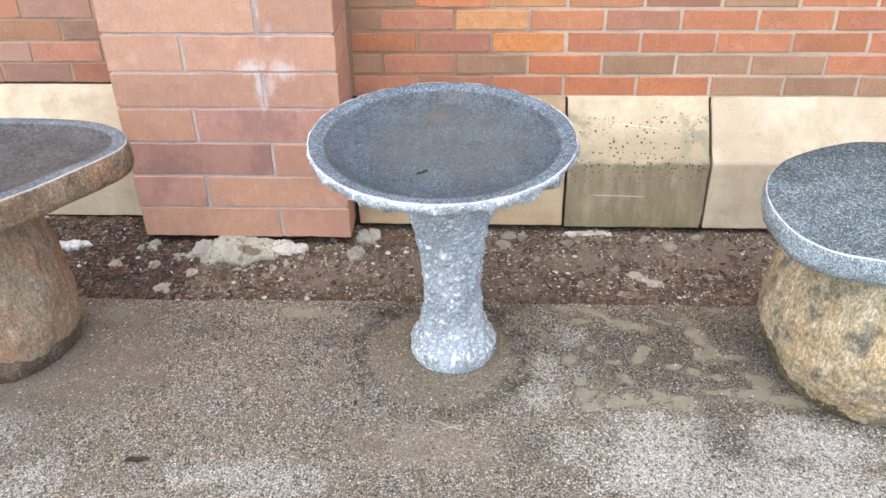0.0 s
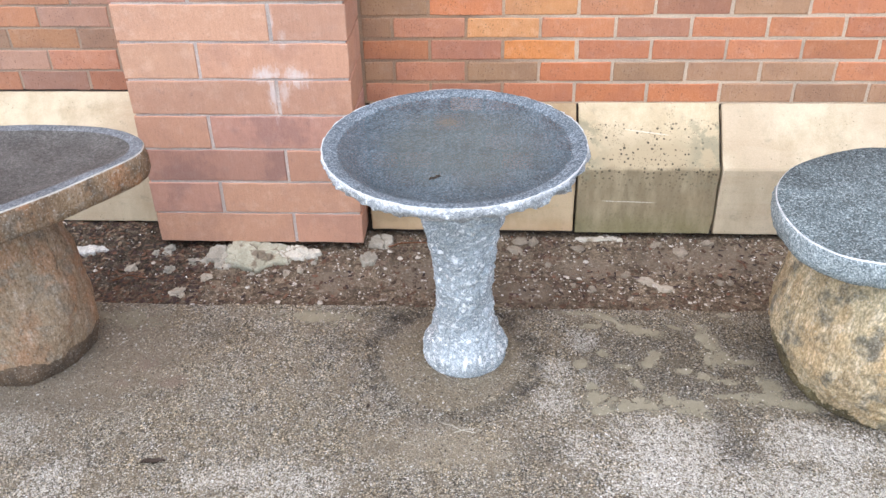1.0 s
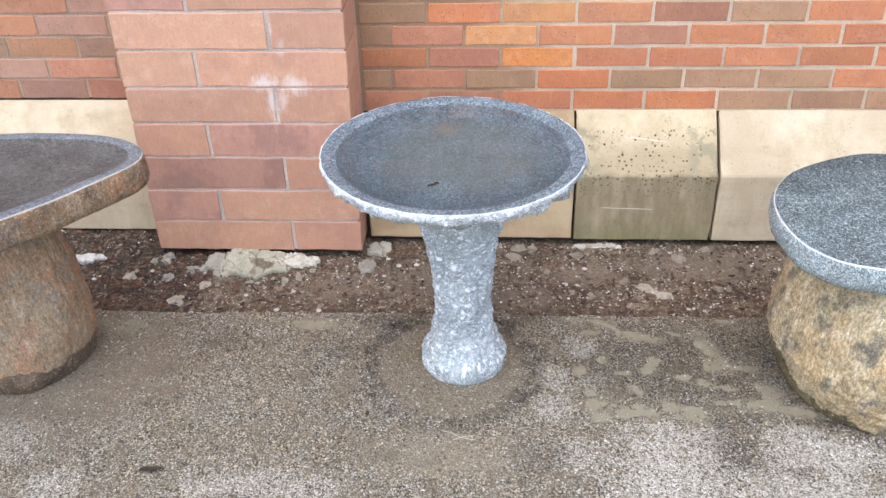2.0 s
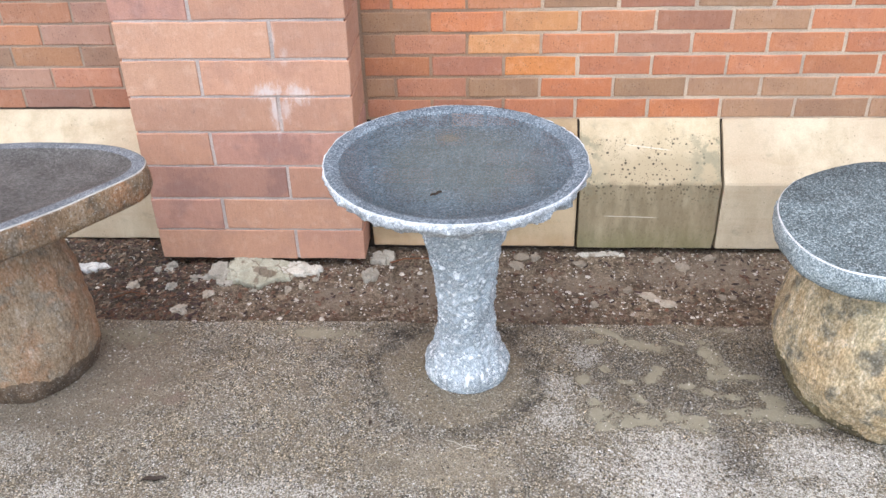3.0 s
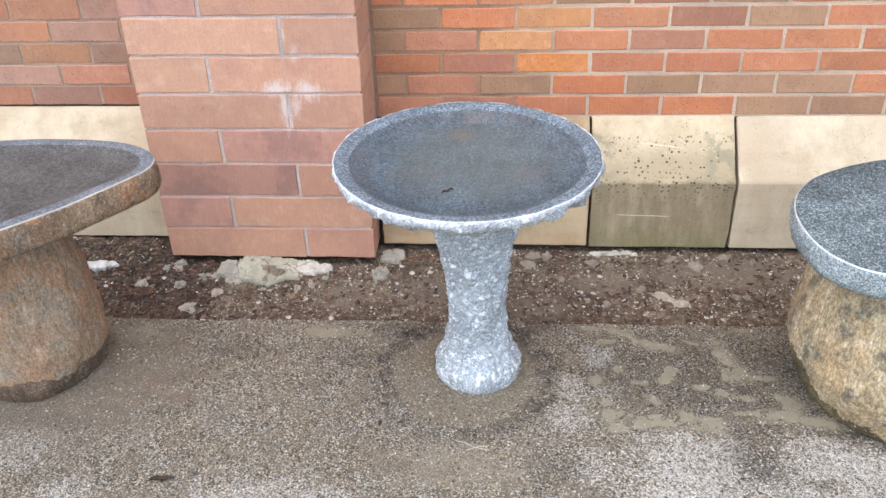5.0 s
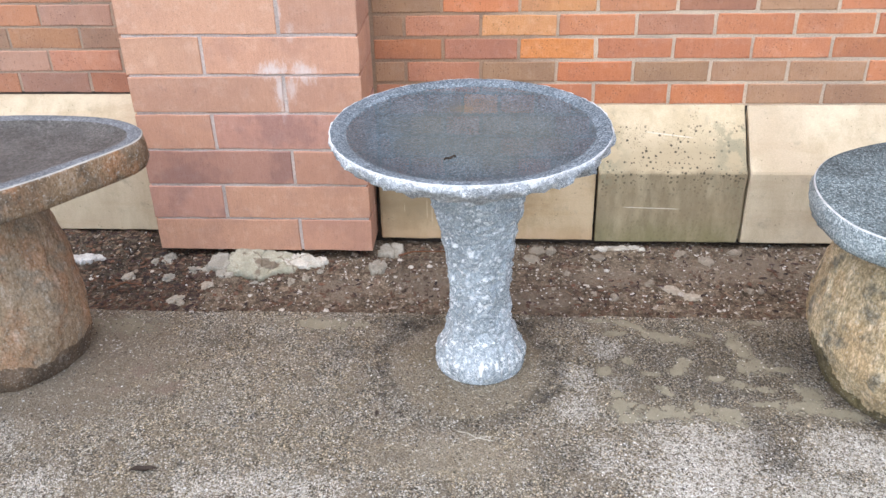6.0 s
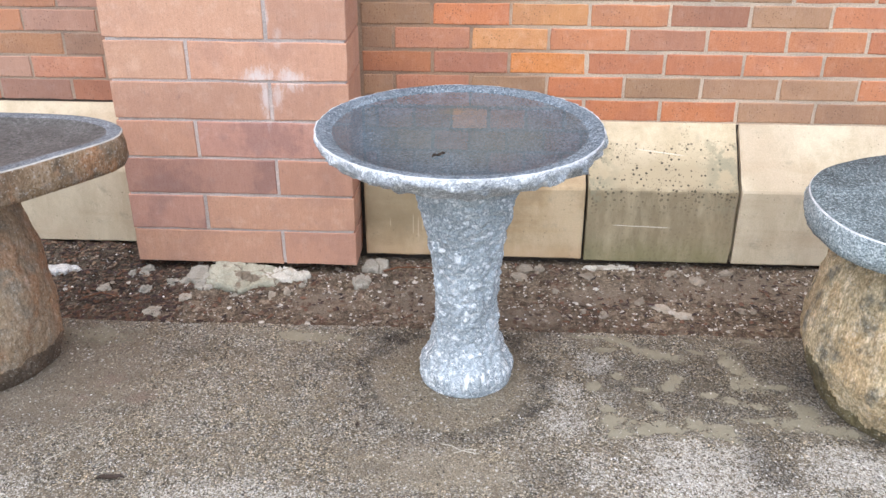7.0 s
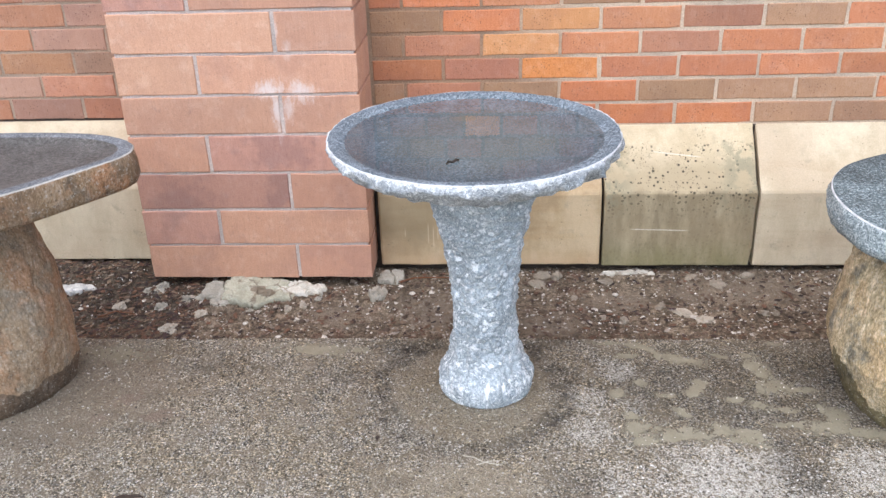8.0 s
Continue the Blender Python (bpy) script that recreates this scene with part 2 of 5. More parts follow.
def granite_material(name, dark, mid, pale, scale=420, bruise=0.0, rough=0.75, wet=0.0, silt=None, damp=None):
    n = Nodes(name, rough)
    p = n.local()
    cell = n.cells(p, scale, "Color")
    v = n.axis(cell, 0)
    c = n.mix(n.ramp(v, 0.25, 0.75), dark, mid)
    c = n.mix(n.ramp(n.axis(cell, 1), 0.74, 0.9), c, pale)
    cloud = n.noise(p, 11, 4, 0.6)
    c = n.mix(n.ramp(cloud, 0.35, 0.7), n.hsv(c, 0.5, 1, 0.8), n.hsv(c, 0.5, 1, 1.15))
    fine = n.noise(p, 700, 3, 0.7)
    c = n.mix(n.ramp(fine, 0.3, 0.7), n.hsv(c, 0.5, 1, 0.8), n.hsv(c, 0.5, 1, 1.2))
    h = n.math("ADD", fine, n.math("MULTIPLY", n.noise(p, 120, 4, 0.6), 2.0))
    if bruise:
        q = n.vec("MULTIPLY", n.vec("ADD", p, n.vec("MULTIPLY", n.noise(p, 110, 5, 0.75, color=True), (0.030, 0.030, 0.030))), (1, 1, 1.25))
        lot = n.cells(q, 58, "Color")
        size = n.ramp(n.axis(lot, 1), 0.0, 1.0, 0.16, 0.42)
        hit = n.math("MULTIPLY", n.ramp(n.math("SUBTRACT", n.cells(q, 58), size), 0.09, -0.06), n.ramp(n.axis(lot, 0), 0.46, 0.50))
        hit = n.math("MULTIPLY", hit, n.ramp(n.noise(p, 300, 3, 0.7, 4.0), 0.36, 0.55, 0.35, 1.0))
        tiny = n.ramp(n.noise(q, 150, 3, 0.6, 1.0), 0.56, 0.61, 0.0, 0.9)
        hit = n.math("MAXIMUM", hit, tiny)
        flute = n.ramp(n.noise(n.vec("MULTIPLY", p, (1, 1, 0.22)), 85, 3, 0.5, 3.0), 0.54, 0.62)
        flute = n.math("MULTIPLY", flute, n.ramp(n.axis(p, 2), 0.066, 0.052))
        flute = n.math("MULTIPLY", flute, n.ramp(n.math("ADD", n.axis(p, 2), n.math("MULTIPLY", cloud, 0.03)), 0.026, 0.042))
        hit = n.math("MAXIMUM", hit, n.math("MULTIPLY", flute, 0.8))
        soft = n.ramp(n.noise(q, 60, 4, 0.6, 8.0), 0.52, 0.68, 0, 0.22)
        c = n.mix(soft, c, (0.55, 0.59, 0.63))
        c = n.mix(n.math("MULTIPLY", hit, bruise), c, (0.90, 0.92, 0.94))
        h = n.math("ADD", h, n.math("ADD", n.math("MULTIPLY", n.noise(q, 55, 4, 0.65, 2.0), 1.0), n.math("MULTIPLY", hit, 0.5)))
    if wet:
        specks = n.noise(n.vec("MULTIPLY", p, (0.85, 1, 1)), 120, 5, 0.8, 2.0)
        pool = n.noise(n.vec("MULTIPLY", p, (0.6, 1, 1)), 9, 5, 0.65, 5.0)
        film = n.ramp(n.math("ADD", n.math("MULTIPLY", specks, 1.0), n.math("MULTIPLY", pool, 0.35)), 0.66, 0.74)
        c = n.mix(n.math("MULTIPLY", film, wet), c, n.hsv(c, 0.5, 1.0, 0.42))
        # darker towards the back, beginning at this depth with a ragged edge
        if damp is not None:
            back = n.ramp(n.math("ADD", n.axis(p, 1), n.math("MULTIPLY", n.math("SUBTRACT", pool, 0.5), 0.16)), damp, damp + 0.16)
            c = n.mix(n.math("MULTIPLY", back, 0.75), c, n.hsv(c, 0.505, 1.0, 0.52))
    if silt:
        far = n.math("ADD", n.vec("LENGTH", n.vec("MULTIPLY", p, (1, 1, 0))), n.math("MULTIPLY", n.math("SUBTRACT", cloud, 0.5), 0.10))
        c = n.mix(n.ramp(far, 0.225, 0.10, 0.0, 0.38), c, n.mix(n.ramp(n.noise(p, 25, 4, 0.65, 6.0), 0.4, 0.65), silt, n.hsv(silt, 0.49, 1.2, 1.15)))
        rag = n.math("MULTIPLY", n.math("SUBTRACT", n.noise(p, 60, 4, 0.65, 3.0), 0.5), 2.0)
        c = n.mix(n.math("MULTIPLY", n.spot(p, -0.040, 0.125, 0.022, 0.018, rag, 0.5), 0.35), c, (0.22, 0.165, 0.10))
    n.bump(h, 0.5, 0.002)
    return n.done(c)


def boulder_material(name, a, b, patch, rust, flecks=0.25, fibrous=0.5):
    n = Nodes(name, 0.85)
    p = n.local()
    long = n.vec("MULTIPLY", p, (1, 1, 0.55))
    big = n.noise(long, 7, 5, 0.65)
    c = n.mix(n.ramp(big, 0.38, 0.62), a, b)
    red = n.noise(long, 12, 5, 0.6, 5.0)
    c = n.mix(n.ramp(red, 0.49, 0.62, 0, 0.85), c, rust)
    grey = n.noise(p, 15, 5, 0.62, 9.0)
    c = n.mix(n.ramp(grey, 0.49, 0.62, 0, 0.85), c, patch)
    grain = n.noise(n.vec("MULTIPLY", p, (1, 1, 0.5)), 260, 5, 0.78)
    c = n.mix(n.ramp(grain, 0.32, 0.68), n.hsv(c, 0.5, 1.05, 0.66), n.hsv(c, 0.5, 0.88, 1.34))
    vein = n.noise(n.vec("MULTIPLY", p, (1, 1, 0.35)), 45, 5, 0.7, 3.0)
    c = n.mix(n.ramp(vein, 0.53, 0.64, 0, 0.5), c, n.hsv(c, 0.5, 0.72, 1.5))
    c = n.mix(n.ramp(vein, 0.47, 0.35, 0, 0.6), c, n.hsv(c, 0.5, 1.0, 0.5))
    fibre = n.noise(n.vec("MULTIPLY", p, (1, 1, 0.45)), 170, 5, 0.75, 8.0)
    c = n.mix(n.ramp(fibre, 0.38, 0.62), n.hsv(c, 0.5, 1.03, 1 - 0.26 * fibrous), n.hsv(c, 0.5, 0.92, 1 + 0.28 * fibrous))
    speck = n.axis(n.cells(p, 330, "Color"), 0)
    c = n.mix(n.ramp(speck, 0.92, 0.98, 0, 0.45), c, (0.6, 0.56, 0.48))
    c = n.mix(n.ramp(speck, 0.08, 0.02, 0, 0.4), c, (0.07, 0.06, 0.05))
    fleck = n.math("MULTIPLY", n.ramp(n.noise(p, 130, 5, 0.75, 7.0), 0.60, 0.68), n.ramp(n.noise(p, 14, 4, 0.6, 2.0), 0.46, 0.58))
    c = n.mix(n.math("MULTIPLY", fleck, flecks), c, (0.66, 0.60, 0.50))
    if flecks > 0.5:
        chip = n.math("MULTIPLY", n.ramp(n.noise(p, 75, 5, 0.8, 4.0), 0.58, 0.62), n.ramp(n.noise(p, 9, 3, 0.6, 6.0), 0.40, 0.55, 0.25, 1.0))
        c = n.mix(n.math("MULTIPLY", chip, 0.75), c, (0.52, 0.48, 0.43))
    n.bump(n.math("ADD", grain, n.math("ADD", vein, n.math("MULTIPLY", big, 2))), 0.8, 0.005)
    return n.done(c)


# dried silt: middle, half lengths, turn
SILT = ((0.385, 1.790, 0.055, 0.017, -32), (0.455, 1.748, 0.070, 0.025, -22), (0.335, 1.757, 0.042, 0.013, 8), (0.477, 1.632, 0.048, 0.023, 50), (0.626, 1.708, 0.028, 0.058, 8),
        (0.640, 1.640, 0.056, 0.036, -8), (0.712, 1.628, 0.032, 0.015, 0), (0.547, 1.590, 0.030, 0.013, 0), (0.592, 1.568, 0.038, 0.020, -6), (0.650, 1.556, 0.028, 0.013, -10),
        (0.335, 1.486, 0.052, 0.032, 0), (0.345, 1.450, 0.034, 0.022, 10), (0.395, 1.464, 0.030, 0.024, 0), (0.440, 1.468, 0.048, 0.028, 5), (0.498, 1.486, 0.032, 0.028, 0),
        (0.548, 1.466, 0.044, 0.032, 0), (0.645, 1.503, 0.044, 0.014, 0), (0.710, 1.494, 0.060, 0.030, 0), (0.778, 1.478, 0.060, 0.025, -8), (0.737, 1.540, 0.034, 0.056, 15))
SILT_SMALL = ((0.357, 1.648, 0.019, 0.020, 0), (0.301, 1.610, 0.020, 0.026, -25), (0.405, 1.603, 0.034, 0.011, 0), (0.430, 1.540, 0.014, 0.024, 35), (0.555, 1.757, 0.034, 0.010, -25),
              (0.690, 1.809, 0.024, 0.011, 0), (0.320, 1.530, 0.016, 0.014, 0), (-0.370, 1.778, 0.115, 0.030, -3), (-0.865, 1.765, 0.105, 0.045, 0), (0.300, 1.812, 0.05, 0.010, 0))
# bleached ground: middle, half lengths, strength
PALE = ((0.495, 1.350, 0.105, 0.085, 1.0), (0.455, 1.418, 0.085, 0.026, 0.9), (0.430, 1.270, 0.10, 0.09, 1.0), (0.765, 1.395, 0.07, 0.035, 1.0), (0.800, 1.340, 0.11, 0.06, 1.0), (0.308, 1.698, 0.045, 0.040, 0.9),
        (0.243, 1.580, 0.038, 0.045, 0.8), (0.236, 1.480, 0.045, 0.045, 0.8), (0.330, 1.560, 0.03, 0.03, 0.5), (-0.995, 1.370, 0.060, 0.050, 0.35), (-0.985, 1.300, 0.060, 0.040, 0.4), (-0.841, 1.201, 0.06, 0.05, 0.6),
        (-0.505, 1.228, 0.06, 0.04, 0.6), (-0.387, 1.215, 0.06, 0.05, 0.6), (-0.300, 1.200, 0.07, 0.05, 0.7), (0.720, 1.180, 0.24, 0.10, 0.95), (-0.620, 1.100, 0.30, 0.06, 0.5), (0.285, 1.33, 0.04, 0.05, 0.55), (0.60, 1.25, 0.10, 0.05, 0.7))
# damp ground: middle, half lengths, strength
DAMP = ((0.615, 1.349, 0.050, 0.055, 0.75), (0.630, 1.440, 0.050, 0.030, 0.5), (0.540, 1.640, 0.27, 0.15, 0.60), (0.85, 1.44, 0.06, 0.018, 0.5), (-0.170, 1.790, 0.09, 0.03, 0.6), (0.140, 1.800, 0.08, 0.03, 0.55),
        (-0.930, 1.432, 0.12, 0.026, 0.55), (-0.850, 1.470, 0.05, 0.022, 0.6), (-0.705, 1.470, 0.035, 0.025, 0.55), (-0.790, 1.530, 0.03, 0.02, 0.5), (-0.730, 1.590, 0.04, 0.025, 0.45), (-0.145, 1.315, 0.05, 0.018, 0.5), (-0.052, 1.296, 0.03, 0.016, 0.5),
        (0.19, 1.32, 0.05, 0.04, 0.4), (-0.60, 1.70, 0.10, 0.03, 0.35), (-0.30, 1.68, 0.07, 0.03, 0.35))


def asphalt_material():
    n = Nodes("weathered_asphalt", 0.88)
    p = n.pos()
    cloud = n.noise(p, 3.2, 5, 0.6)
    mid = n.noise(p, 10, 6, 0.68, 2.0)
    small_cloud = n.noise(p, 34, 5, 0.7, 31.0)
    c = n.mix(n.ramp(mid, 0.38, 0.62), (0.352, 0.282, 0.190), (0.340, 0.298, 0.234))
    c = n.mix(n.ramp(cloud, 0.40, 0.62, 0, 0.5), c, (0.40, 0.334, 0.236))
    c = n.mix(n.ramp(small_cloud, 0.50, 0.66, 0, 0.62), c, (0.125, 0.112, 0.098))
    clump = n.noise(p, 95, 5, 0.75, 11.0)
    c = n.mix(n.ramp(clump, 0.36, 0.64), n.hsv(c, 0.5, 1.0, 0.70), n.hsv(c, 0.5, 0.97, 1.25))
    fine = n.noise(p, 620, 3, 0.75)
    # aggregate, coarse and fine
    stones = n.cells(p, 215, "Color")
    dist = n.cells(p, 215)
    small = n.cells(p, 400, "Color")
    tone = n.axis(stones, 0)
    tone2 = n.axis(small, 0)
    hue = n.axis(stones, 2)
    c = n.mix(n.ramp(tone, 0.1, 0.95), n.hsv(c, 0.5, 1.0, 0.72), n.hsv(c, 0.5, 0.95, 1.25))
    c = n.mix(n.ramp(n.noise(p, 210, 3, 0.6, 17.0), 0.41, 0.60), n.hsv(c, 0.5, 1.03, 0.46), n.hsv(c, 0.5, 0.95, 1.50))
    c = n.mix(n.ramp(tone2, 0.1, 0.9), n.hsv(c, 0.5, 1.0, 0.55), n.hsv(c, 0.5, 0.95, 1.46))
    c = n.mix(n.ramp(hue, 0.78, 0.9, 0, 0.35), c, n.hsv((0.30, 0.315, 0.32), 0.5, 1.0, 1.0))
    c = n.mix(n.ramp(fine, 0.3, 0.7), n.hsv(c, 0.5, 1, 0.66), n.hsv(c, 0.5, 1, 1.36))
    gap = n.ramp(n.math("ADD", dist, n.math("MULTIPLY", n.math("SUBTRACT", small_cloud, 0.5), 0.7)), 0.52, 0.70, 0.0, 0.55)
    c = n.mix(gap, c, n.hsv(c, 0.5, 1.05, 0.36))
    pits = n.ramp(n.noise(p, 190, 3, 0.7, 13.0), 0.40, 0.33, 0.0, 0.8)
    c = n.mix(pits, c, (0.055, 0.049, 0.042))
    spark = n.cells(p, 230, "Color")
    near = n.cells(p, 230)
    c = n.mix(n.math("MULTIPLY", n.ramp(near, 0.46, 0.28), n.ramp(n.axis(spark, 1), 0.80, 0.84, 0.0, 0.8)), c, (0.070, 0.062, 0.052))
    c = n.mix(n.math("MULTIPLY", n.ramp(near, 0.44, 0.26), n.ramp(n.axis(spark, 0), 0.87, 0.90, 0.0, 0.85)), c, n.mix(n.axis(spark, 2), (0.55, 0.50, 0.42), (0.90, 0.87, 0.80)))
    # trodden dust between the stones, and dark clumps where the binder shows
    trodden = n.math("MULTIPLY", n.ramp(n.noise(p, 17, 6, 0.72, 41.0), 0.47, 0.58, 0.0, 0.62), n.ramp(clump, 0.66, 0.50, 0.25, 1.0))
    c = n.mix(trodden, c, n.mix(n.ramp(fine, 0.3, 0.7), (0.232, 0.194, 0.146), (0.305, 0.258, 0.198)))
    binder = n.math("MULTIPLY", n.ramp(n.noise(n.vec("MULTIPLY", p, (0.8, 1.2, 1)), 30, 6, 0.75, 47.0), 0.57, 0.64, 0.0, 0.75), n.ramp(clump, 0.58, 0.48, 0.2, 1.0))
    c = n.mix(binder, c, n.hsv(c, 0.5, 0.95, 0.42))
    warp = n.math("MULTIPLY", n.math("SUBTRACT", n.noise(p, 14, 6, 0.74, 1.0), 0.5), 2.6)
    grainy = n.math("ADD", n.math("MULTIPLY", n.math("SUBTRACT", clump, 0.5), 2.2), n.math("MULTIPLY", n.math("SUBTRACT", tone, 0.5), 0.45))
    warp2 = n.math("ADD", grainy, n.math("ADD", 0.20, n.math("MULTIPLY", n.math("SUBTRACT", n.noise(p, 24, 5, 0.66, 7.0), 0.5), 3.0)))
    # bleached patches: here most of the stones are white
    pale = n.spots(p, [(x, y, rx, ry, 0, k) for x, y, rx, ry, k in PALE], warp, 0.4)
    pale = n.math("MULTIPLY", pale, n.ramp(clump, 0.38, 0.56, 0.08, 1.0))
    pale = n.math("MULTIPLY", pale, n.ramp(n.noise(p, 13, 5, 0.7, 21.0), 0.38, 0.48, 0.35, 1.0))
    chance = n.math("ADD", n.math("MULTIPLY", pale, 0.82), n.ramp(mid, 0.35, 0.6, 0.035, 0.11))
    white = n.ramp(n.math("SUBTRACT", chance, n.axis(small, 1)), -0.03, 0.06)
    white = n.math("MAXIMUM", white, n.math("MULTIPLY", n.ramp(n.math("SUBTRACT", n.math("MULTIPLY", chance, 0.8), n.axis(stones, 1)), -0.03, 0.06), n.ramp(dist, 0.55, 0.35)))
    c = n.mix(n.math("MULTIPLY", white, n.ramp(fine, 0.25, 0.6, 0.45, 0.95)), c, n.mix(tone2, (0.44, 0.40, 0.335), (0.90, 0.87, 0.81)))
    c = n.mix(n.spots(p, [(x, y, rx, ry, 0, k) for x, y, rx, ry, k in DAMP], warp, 0.6), c, n.hsv(c, 0.5, 0.9, 0.42))
    c = n.hsv(c, 0.502, 1.10, 1.0)
    # fine pinkish-brown dust blown round the western boulder
    dust = n.math("MULTIPLY", n.spot(p, -0.95, 1.60, 0.26, 0.22, warp, 0.45), n.ramp(clump, 0.64, 0.46, 0.2, 0.85))
    c = n.mix(dust, c, n.mix(n.ramp(fine, 0.3, 0.7), (0.240, 0.195, 0.142), (0.290, 0.238, 0.176)))
    # smooth dried silt, grains stand out of it
    silt = n.spots(p, [(*row, 1.0) for row in SILT + SILT_SMALL], warp2, 0.05)
    flat = n.math("MULTIPLY", silt, n.ramp(n.math("ADD", n.noise(p, 70, 4, 0.7, 6.0), n.math("MULTIPLY", tone, 0.15)), 0.80, 0.74))
    tan = n.mix(n.ramp(small_cloud, 0.35, 0.65), (0.248, 0.224, 0.160), (0.300, 0.272, 0.202))
    tan = n.mix(n.ramp(fine, 0.3, 0.7), n.hsv(tan, 0.5, 1, 0.92), n.hsv(tan, 0.5, 1, 1.07))
    edge = n.math("MULTIPLY", silt, n.math("SUBTRACT", 1.0, silt))
    c = n.mix(n.math("MULTIPLY", edge, 1.6, True), c, n.hsv(c, 0.5, 1.0, 0.5))
    c = n.mix(n.math("MULTIPLY", flat, 0.95), c, tan)
    mud = n.spots(p, [(-0.765, 1.575, 0.030, 0.032, 0, 0.75), (-0.672, 1.516, 0.045, 0.028, 0, 0.75), (-0.799, 1.506, 0.020, 0.016, 0, 0.75)], warp2, 0.2)
    c = n.mix(mud, c, (0.262, 0.200, 0.155))
    # tan disc and dark ring worn round the pedestal
    d = n.vec("LENGTH", n.vec("MULTIPLY", n.vec("SUBTRACT", p, (-0.012, 1.622, 0)), (1, 0.98, 0)))
    d = n.math("ADD", d, n.math("MULTIPLY", n.math("SUBTRACT", n.noise(p, 10, 5, 0.66, 4.0), 0.5), 0.07))
    ring = n.math("MULTIPLY", n.ramp(d, 0.165, 0.188), n.ramp(d, 0.246, 0.210))
    ring = n.math("MULTIPLY", ring, n.ramp(n.noise(p, 7, 4, 0.6, 15.0), 0.40, 0.56, 0.3, 1.0))
    c = n.mix(n.math("MULTIPLY", n.ramp(d, 0.205, 0.150, 0.0, 0.70), n.ramp(clump, 0.62, 0.44, 0.45, 1.0)), c, n.mix(n.ramp(fine, 0.3, 0.7), (0.240, 0.192, 0.128), (0.345, 0.283, 0.195)))
    c = n.mix(n.math("MULTIPLY", ring, n.ramp(n.math("ADD", small_cloud, n.math("MULTIPLY", tone, 0.25)), 0.45, 0.74, 0.10, 0.85)), c, n.hsv(c, 0.5, 0.85, 0.34))
    dry = n.math("MULTIPLY", n.spot(p, -0.02, 1.32, 0.15, 0.06, warp, 0.5), 0.5)
    c = n.mix(dry, c, n.mix(n.ramp(fine, 0.3, 0.7), (0.34, 0.280, 0.195), (0.47, 0.395, 0.285)))
    rough = n.math("SUBTRACT", 0.9, n.math("MULTIPLY", flat, 0.15))
    h = n.math("ADD", n.math("MULTIPLY", dist, -0.8), n.math("ADD", n.math("MULTIPLY", tone, 0.7), n.math("ADD", n.math("MULTIPLY", tone2, 0.4), fine)))
    h = n.math("MULTIPLY", h, n.math("SUBTRACT", 1.0, n.math("MULTIPLY", n.math("MAXIMUM", flat, n.math("MULTIPLY", dust, 0.6)), 0.9)))
    n.bump(h, 1.0, 0.004)
    return n.done(c, rough)


def soil_material():
    n = Nodes("damp_gritty_soil", 0.9)
    p = n.pos()
    cloud = n.noise(p, 6, 5, 0.65)
    c = n.mix(n.ramp(cloud, 0.40, 0.60), (0.150, 0.111, 0.076), (0.238, 0.181, 0.126))
    g = n.noise(p, 48, 6, 0.72, 2.0)
    c = n.mix(n.ramp(g, 0.36, 0.62), n.hsv(c, 0.5, 1.08, 0.46), n.hsv(c, 0.5, 0.95, 1.30))
    cell = n.cells(p, 210, "Color")
    c = n.mix(n.ramp(n.axis(cell, 0), 0.2, 0.9), n.hsv(c, 0.5, 1, 0.72), n.hsv(c, 0.5, 0.97, 1.28))
    c = n.mix(n.ramp(n.axis(cell, 1), 0.945, 0.97, 0, 0.9), c, (0.62, 0.57, 0.51))
    rust = n.ramp(n.noise(p, 14, 5, 0.7, 9.0), 0.54, 0.66, 0, 0.4)
    c = n.mix(rust, c, n.mix(n.axis(cell, 2), (0.11, 0.055, 0.04), (0.20, 0.09, 0.06)))
    # smooth dried mud
    rag = n.math("MULTIPLY", n.math("SUBTRACT", n.noise(p, 13, 5, 0.7, 5.0), 0.5), 2.0)
    mud = n.spots(p, [(*row, 0, 1.0) for row in ((0.70, 2.09, 0.20, 0.07), (-0.12, 2.00, 0.10, 0.07), (0.36, 2.03, 0.09, 0.05), (-0.36, 1.96, 0.10, 0.05), (0.18, 1.93, 0.08, 0.05))], rag, 0.4)
    c = n.mix(n.math("MULTIPLY", mud, n.ramp(g, 0.60, 0.45, 0.35, 0.85)), c, (0.240, 0.190, 0.143))
    c = n.mix(n.math("MULTIPLY", n.spot(p, -1.08, 2.08, 0.40, 0.17, rag, 0.5), 0.7), c, n.hsv(c, 0.5, 0.9, 0.34))
    wet_edge = n.math("MULTIPLY", n.ramp(n.math("ADD", n.axis(p, 1), n.math("MULTIPLY", rag, 0.02)), 1.885, 1.845), 0.42)
    c = n.mix(wet_edge, c, n.hsv(c, 0.498, 1.10, 0.58))
    n.bump(n.math("ADD", g, n.math("ADD", n.axis(cell, 0), n.math("MULTIPLY", n.cells(p, 210), -0.8))), 0.9, 0.005)
    return n.done(c)


def chip_material(name, cols, rough=0.85):
    """Loose bits: every one has its own tone."""
    n = Nodes(name, rough)
    p = n.pos()
    r = n.island()
    c = cols[0]
    for k, col in enumerate(cols[1:]):
        edge = (k + 1) / len(cols)
        c = n.mix(n.ramp(r, edge - 0.02, edge + 0.02), c, col)
    g = n.noise(p, 260, 3, 0.7)
    c = n.mix(n.ramp(g, 0.3, 0.7), n.hsv(c, 0.5, 1, 0.72), n.hsv(c, 0.5, 1, 1.25))
    n.bump(g, 0.5, 0.002)
    return n.done(c)


